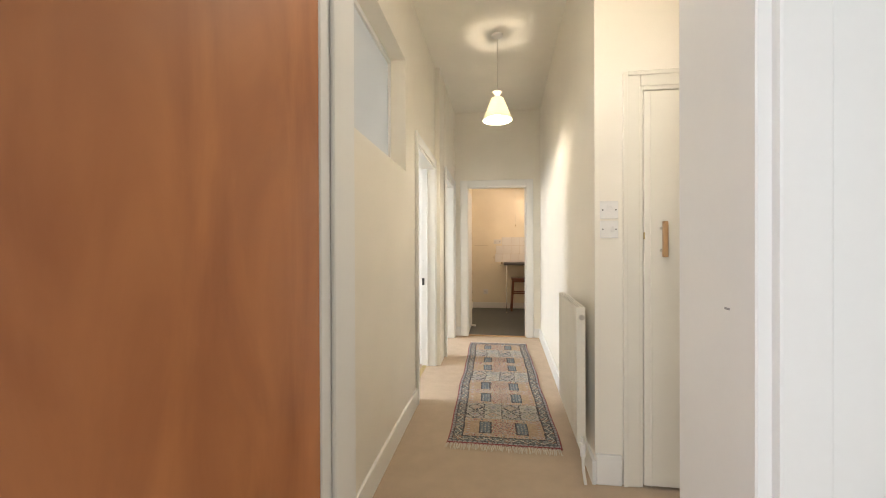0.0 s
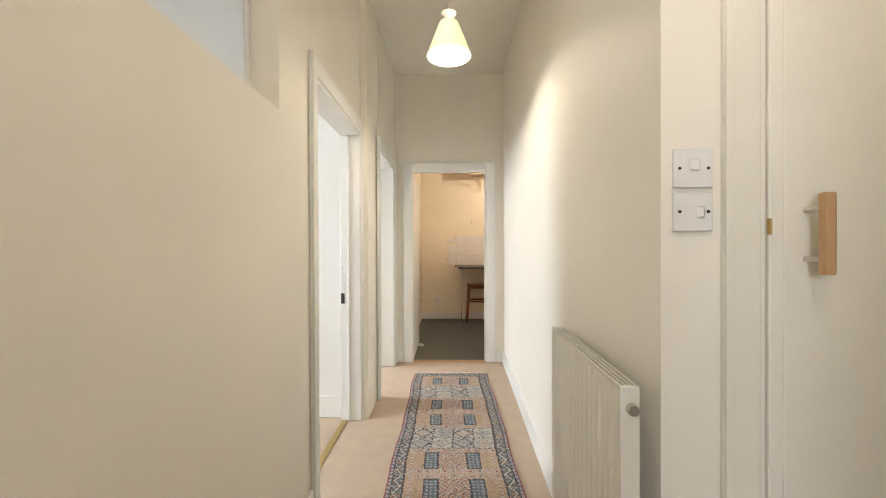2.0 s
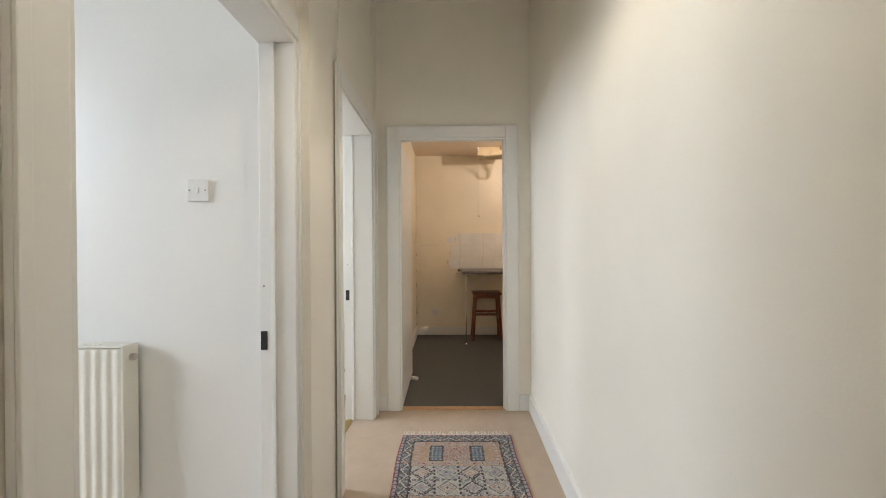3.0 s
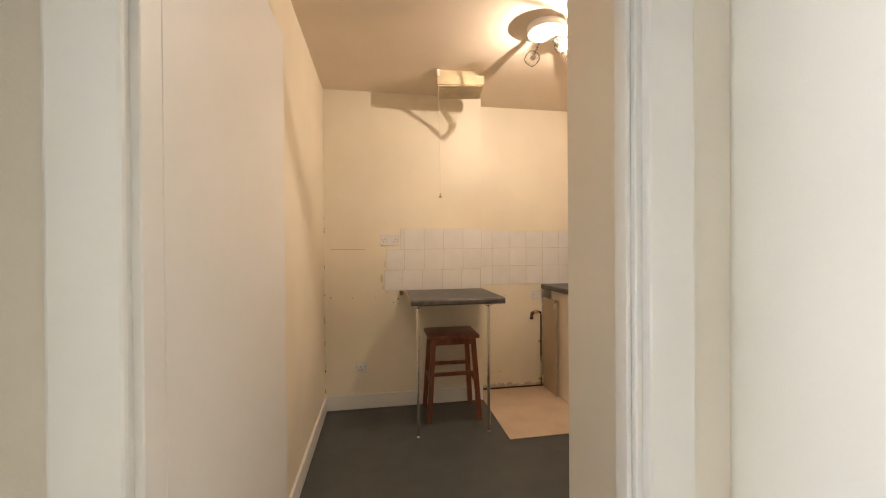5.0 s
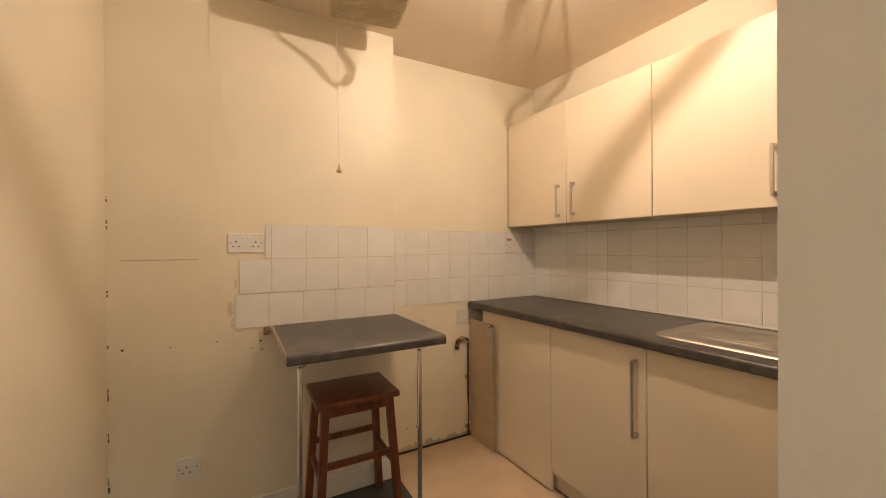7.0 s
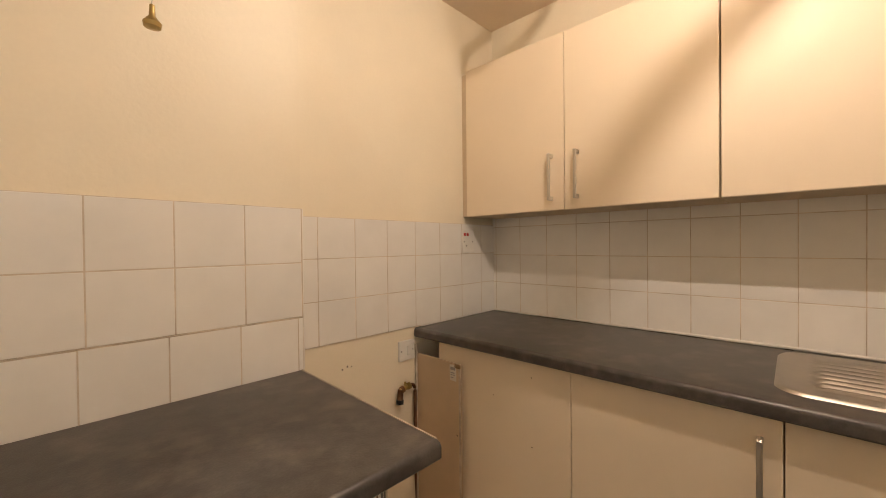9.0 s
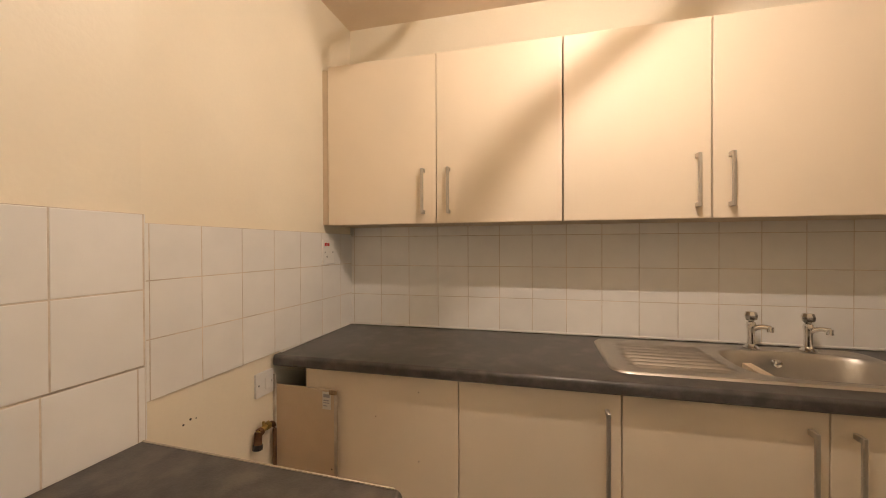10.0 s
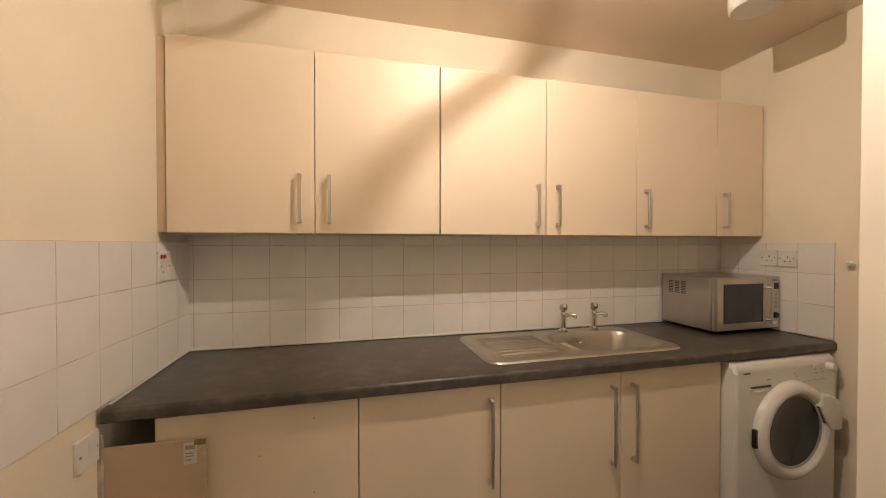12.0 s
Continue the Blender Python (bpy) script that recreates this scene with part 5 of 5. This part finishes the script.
for i in range(4):
    for j in range(2):
        part("key", rod(B(), (MX - 0.0078, MY0 + 0.030 + 0.024 * j, MZ1 - 0.092 - 0.022 * i), (MX - 0.0055, MY0 + 0.030 + 0.024 * j, MZ1 - 0.092 - 0.022 * i), 0.0065, n=12), GREY_PLASTIC, pn)
part("dial", lathe(B(), [(0.0, -0.018), (0.014, -0.017), (0.017, 0.0)], (MX - 0.005, MY0 + 0.040, MZ0 + 0.070), 24, "X"), BLACK, pn, "dark turning knob", True)
part("button", bx(MX - 0.009, MX - 0.0055, MY0 + 0.024, MY0 + 0.056, MZ0 + 0.020, MZ0 + 0.036, 0.002), CHROME, pn)
for r_ in range(3):
    for c_ in range(8):
        part("vent_slot", bx(2.140 - 0.040 * r_, 2.168 - 0.040 * r_, MY1 - 0.001, MY1 + 0.0008, MZ1 - 0.100 + 0.0088 * c_, MZ1 - 0.0955 + 0.0088 * c_), DARK, mw)
for x in (MX + 0.05, 2.17):
    for y in (MY0 + 0.05, MY1 - 0.05):
        part("foot", rod(B(), (x, y, 0.900), (x, y, MZ0 + 0.002), 0.012), BLACK, mw)

# ---- ceiling things ----
hb = thing("ceiling_fan_box", "yellowed ceiling extractor box with a louvred base and pull cord", "extractor fan")
part("mount", bx(0.645, 0.915, 1.895, 2.110, 2.372, KIT_H, 0.004), FAN_PLASTIC, hb, "stained mounting block", True)
part("casing", bx(0.634, 0.952, 1.876, 2.125, 2.314, 2.374, 0.005, seg=2), FAN_PLASTIC, hb, smooth=True)
for i in range(20):
    y = 1.888 + i * 0.0115
    part("louvre", bx(0.642, 0.944, y, y + 0.005, 2.308, 2.315), FAN_PLASTIC, hb)
part("cord_switch", bx(0.634, 0.652, 1.872, 1.896, 2.374, 2.418, 0.003), PLASTIC, hb, "small cord switch")
cd_ = part("pull_cord", tube(B(), [(0.643, 1.873, 2.376), (0.645, 1.870, 2.2), (0.649, 1.872, 1.9), (0.652, 1.876, 1.585)], 0.0010, 6), CORD, hb, "thin hanging cord")
part("cord_end", lathe(B(), [(0.0, 1.558), (0.010, 1.560), (0.011, 1.566), (0.004, 1.575), (0.003, 1.590), (0.0, 1.591)], (0.652, 1.876, 0), 14), BRASS, cd_, "small brown cord pull", True)

hb.matrix_world = pose(0.79, 1.905, 0, 0, 0, -9) @ pose(-0.79, -1.89, 0)

sp_ = thing("ceiling_spot_lamp", "three-armed ceiling spot lamp with clear glass petals, one bulb lit", "lamp")
BC = Vector((1.145, 1.345, KIT_H))
part("base_plate", lathe(B(), [(0.0, 0.0), (0.098, 0.0), (0.100, -0.004), (0.100, -0.030), (0.094, -0.038), (0.0, -0.042)], tuple(BC), 48), GLOSS, sp_, "round cream base plate", True)


def spot_head(rim, aim, lit, radius=0.040, depth=0.044):
    """One arm with a bulb holder and a glass cup of four petals, its rim centred at rim and open along aim."""
    rim, aim = Vector(rim), Vector(aim).normalized()
    at = rim - aim * depth                       # neck of the cup
    out = Vector((at.x - BC.x, at.y - BC.y, 0))
    root = BC + out.normalized() * min(0.085, out.length * 0.8) + Vector((0, 0, -0.038))
    end = at - aim * 0.016
    arm = part("arm", tube(B(), arc(root, (root + end) / 2 + Vector((0, 0, -0.006)), end), 0.0085), CHROME, sp_, "chrome arm", True)
    m = Matrix.Translation(at) @ aim.to_track_quat("Z", "Y").to_matrix().to_4x4()

    def placed(bm):
        bmesh.ops.transform(bm, matrix=m, verts=bm.verts)
        return bm

    part("bulb_holder", placed(lathe(B(), [(0.0, -0.022), (0.010, -0.020), (0.016, -0.008), (0.017, 0.004), (0.012, 0.009), (0.0, 0.009)], n=24)), CHROME, arm, smooth=True)
    part("bulb", placed(lathe(B(), [(0.0, 0.009), (0.0055, 0.010), (0.0060, 0.022), (0.0035, 0.028), (0.0, 0.029)], n=16)), BULB if lit else PETAL, arm,
         "lit capsule bulb" if lit else "unlit capsule bulb", True)
    bm, n_, rows_ = B(), 48, 8

    def point(t_, a_, shrink=1.0):
        lobe = math.cos(4 * a_)
        r_ = (0.014 + (radius - 0.014) * math.sin(t_ * math.pi / 2) ** 0.9) * (1 + 0.035 * t_ * lobe) * shrink
        return (r_ * math.cos(a_), r_ * math.sin(a_), depth * t_ + 0.003 * t_ * lobe)

    skins = []
    for shrink in (1.0, 0.95):
        skins.append([[bm.verts.new(point(i / rows_, 2 * math.pi * k / n_, shrink)) for k in range(n_)] for i in range(rows_ + 1)])
        for i in range(rows_):
            for k in range(n_):
                bm.faces.new((skins[-1][i][k], skins[-1][i][(k + 1) % n_], skins[-1][i + 1][(k + 1) % n_], skins[-1][i + 1][k]))
    for i in (0, rows_):
        for k in range(n_):
            bm.faces.new((skins[0][i][k], skins[0][i][(k + 1) % n_], skins[1][i][(k + 1) % n_], skins[1][i][k]))
    cup = part("glass_petals", placed(bm), PETAL, arm, "clear glass petal cup", True)
    bm = B()
    ring = []
    for k in range(n_):
        c_ = Vector(point(1.0, 2 * math.pi * k / n_))
        u_ = Vector((c_.x, c_.y, 0)).normalized()
        bead = 0.0030 + 0.0006 * (m.to_3x3() @ u_).x       # thinner towards -x, to weaken the shadow band it casts on that side
        ring.append([bm.verts.new(c_ + bead * (u_ * math.cos(j * math.pi / 4) + Vector((0, 0, math.sin(j * math.pi / 4))))) for j in range(8)])
    for k in range(n_):
        for j in range(8):
            bm.faces.new((ring[k][j], ring[k][(j + 1) % 8], ring[(k + 1) % n_][(j + 1) % 8], ring[(k + 1) % n_][j]))
    part("petal_rim", placed(bm), RIM, arm, "thick glass rim", True)


AIM = Vector((0.0, -0.72, -0.69))
spot_head(Vector(SPOT) + AIM * 0.0095, AIM, True)
spot_head((1.128, 1.495, 2.318), (-0.40, -0.72, -0.56), False)
spot_head((1.335, 1.455, 2.330), (0.76, -0.30, -0.58), False)

dl = thing("ceiling_drum_lamp", "round white ceiling lamp, switched off", "lamp")
part("drum", lathe(B(), [(0.0, -0.128), (0.082, -0.128), (0.090, -0.120), (0.092, -0.03), (0.092, 0.0), (0.0, 0.0)], (1.62, 0.29, KIT_H), 48), PLASTIC, dl, smooth=True)
part("trim_ring", lathe(B(), [(0.092, -0.030), (0.095, -0.028), (0.095, -0.002), (0.092, 0.0)], (1.62, 0.29, KIT_H), 48), GLOSS, dl, smooth=True)

# ---- kitchen door leaf, opened back along the wall, and its stop ----
kd = thing("kitchen_door", "open flush white-painted kitchen door", "door")
part("leaf", bx(-0.110, -0.072, 0.052, 0.790, 0.010, DOOR_H - 0.004, 0.003), GLOSS, kd)
for z in (0.25, 1.75):
    part("hinge", rod(B(), (-0.078, 0.051, z - 0.04), (-0.078, 0.051, z + 0.04), 0.006), STEEL, kd, smooth=True)
ws = tagged(new("door_wedge", mesh_from("door_wedge", prism(B(), [(-0.075, 0.64), (-0.02, 0.60), (-0.005, 0.635), (-0.06, 0.672)], 0.0, 0.022), PLASTIC)), "small white plastic door wedge on the kitchen floor", "door wedge")

# ---- wear on the kitchen walls ----
bm = B()
r5 = random.Random(11)
for z0, z1 in ((1.34, 1.37), (1.45, 1.48), (1.07, 1.10), (0.655, 0.70), (0.49, 0.51), (0.29, 0.34), (0.865, 0.875), (0.13, 0.15)):
    z = z0
    while z < z1:
        dz = r5.uniform(0.008, 0.02)
        w = r5.uniform(0.002, 0.006)
        box(bm, KX0 + 0.0005, KX0 + w, KYL - w, KYL - 0.0005, z, z + dz)
        z += dz + r5.uniform(0.0, 0.01)
part("corner_crack", bm, CRACK, wall_back, "broken filler in the corner")
bm = B()
z = 0.12
while z < KIT_H - 0.06:
    dz, w = r5.uniform(0.006, 0.05), r5.uniform(0.0008, 0.0028)
    off = 0.004 * noise.noise((0.0, 7.0, z * 9))
    box(bm, KX0 + 0.0003, KX0 + 0.0025 + abs(off), KYL - w - abs(off) * 0.4, KYL - 0.0003, z, z + dz)
    z += dz + (r5.uniform(0.0, 0.02) if r5.random() < 0.4 else 0)
part("corner_filler", bm, KIT_WALL, wall_back, "ragged line of old filler in the corner")


def flake(x, z, w, h):
    """A thin irregular patch of bare plaster on the proud back wall."""
    bm = B()
    ring = []
    for k in range(14):
        a = 2 * math.pi * k / 14
        q = 0.5 * (1 + 0.45 * noise.noise((x * 31 + math.cos(a) * 1.7, z * 31 + math.sin(a) * 1.7, 3.0)))
        ring.append((x + w * q * math.cos(a), z + h * q * math.sin(a)))
    fr = [bm.verts.new((px, KYL - 0.0014, pz)) for px, pz in ring]
    bk = [bm.verts.new((px, KYL + 0.001, pz)) for px, pz in ring]
    bm.faces.new(fr), bm.faces.new(bk[::-1])
    for k in range(14):
        bm.faces.new((fr[k], bk[k], bk[(k + 1) % 14], fr[(k + 1) % 14]))
    part("flaked_patch", bm, FLAKE, wall_back, "flaked patch of paint beside the tiles")


FLAKE = material("flaked_paint_edge", (0.76, 0.67, 0.52), 0.85, vary=0.12, scale=60, bump=0.4, bump_scale=120, grain=0.08)
for x, z, w, h in ((0.262, 0.985, 0.022, 0.075), (0.272, 0.925, 0.016, 0.04), (0.286, 1.10, 0.014, 0.05), (0.300, 0.880, 0.04, 0.010)):
    flake(x, z, w, h)
bm = B()
box(bm, -0.125, 0.14, KYL - 0.0012, KYL + 0.001, 1.212, 1.216)
part("plaster_line", bm, SOFT_CRACK, wall_back, "faint line in the plaster")
bm = B()
box(bm, 0.232, 0.237, KYL - 0.003, KYL + 0.001, 1.38, KIT_H)
part("plaster_ridge", bm, KIT_WALL, wall_back, "filled vertical chase")
for x, z, r_ in ((-0.118, 0.851, 0.005), (0.04, 0.843, 0.003), (0.21, 0.845, 0.003), (0.387, 0.829, 0.005), (0.392, 0.79, 0.004), (0.35, 0.80, 0.003)):
    part("screw_hole", rod(B(), (x, KYL - 0.0012, z), (x, KYL + 0.001, z), r_, n=8), BLACK, wall_back)
for x, z, r_ in ((1.29, 0.796, 0.003), (1.312, 0.803, 0.0035), (1.20, 0.15, 0.004), (1.26, 0.15, 0.004), (1.33, 0.799, 0.002)):
    part("screw_hole", rod(B(), (x, KY1 - 0.0012, z), (x, KY1 + 0.001, z), r_, n=8), BLACK, wall_back)
# rough bare strip where the set-back wall meets the floor
r6 = random.Random(7)
bm = B()
previous = None
for i in range(96):
    x = STEP_X + 0.04 + i * 0.006
    top = 0.045 + 0.030 * noise.noise((x * 16, 0.3, 0)) + 0.016 * noise.noise((x * 70, 1.3, 0))
    thick = 0.003 + 0.002 * noise.noise((x * 40, 2.3, 0))
    ring = [bm.verts.new((x, KY1 + 0.001, 0.018)), bm.verts.new((x, KY1 - thick, 0.018)), bm.verts.new((x, KY1 - thick, max(0.021, top - 0.004))), bm.verts.new((x, KY1 + 0.001, max(0.022, top)))]
    if previous:
        for k in range(4):
            bm.faces.new((previous[k], previous[(k + 1) % 4], ring[(k + 1) % 4], ring[k]))
    previous = ring
part("bare_plaster", bm, PLASTER, wall_back, "chipped bare plaster strip")
# solid dark strip in place of a shaded gap under the plaster
part("floor_gap", bx(STEP_X + 0.002, 1.66, KY1 - 0.004, KY1 + 0.001, 0.004, 0.018), DARK, wall_back, "dark strip for the shade in the gap above the floor")
bm = B()
z = 0.1
while z < 0.80:
    h_ = r6.uniform(0.02, 0.06)
    box(bm, 1.646, 1.654 + r6.uniform(0, 0.006), KY1 - 0.010, KY1 + 0.001, z, z + h_)
    z += h_
part("filler_edge", bm, PLASTER, wall_back, "ragged plaster edge beside the board")
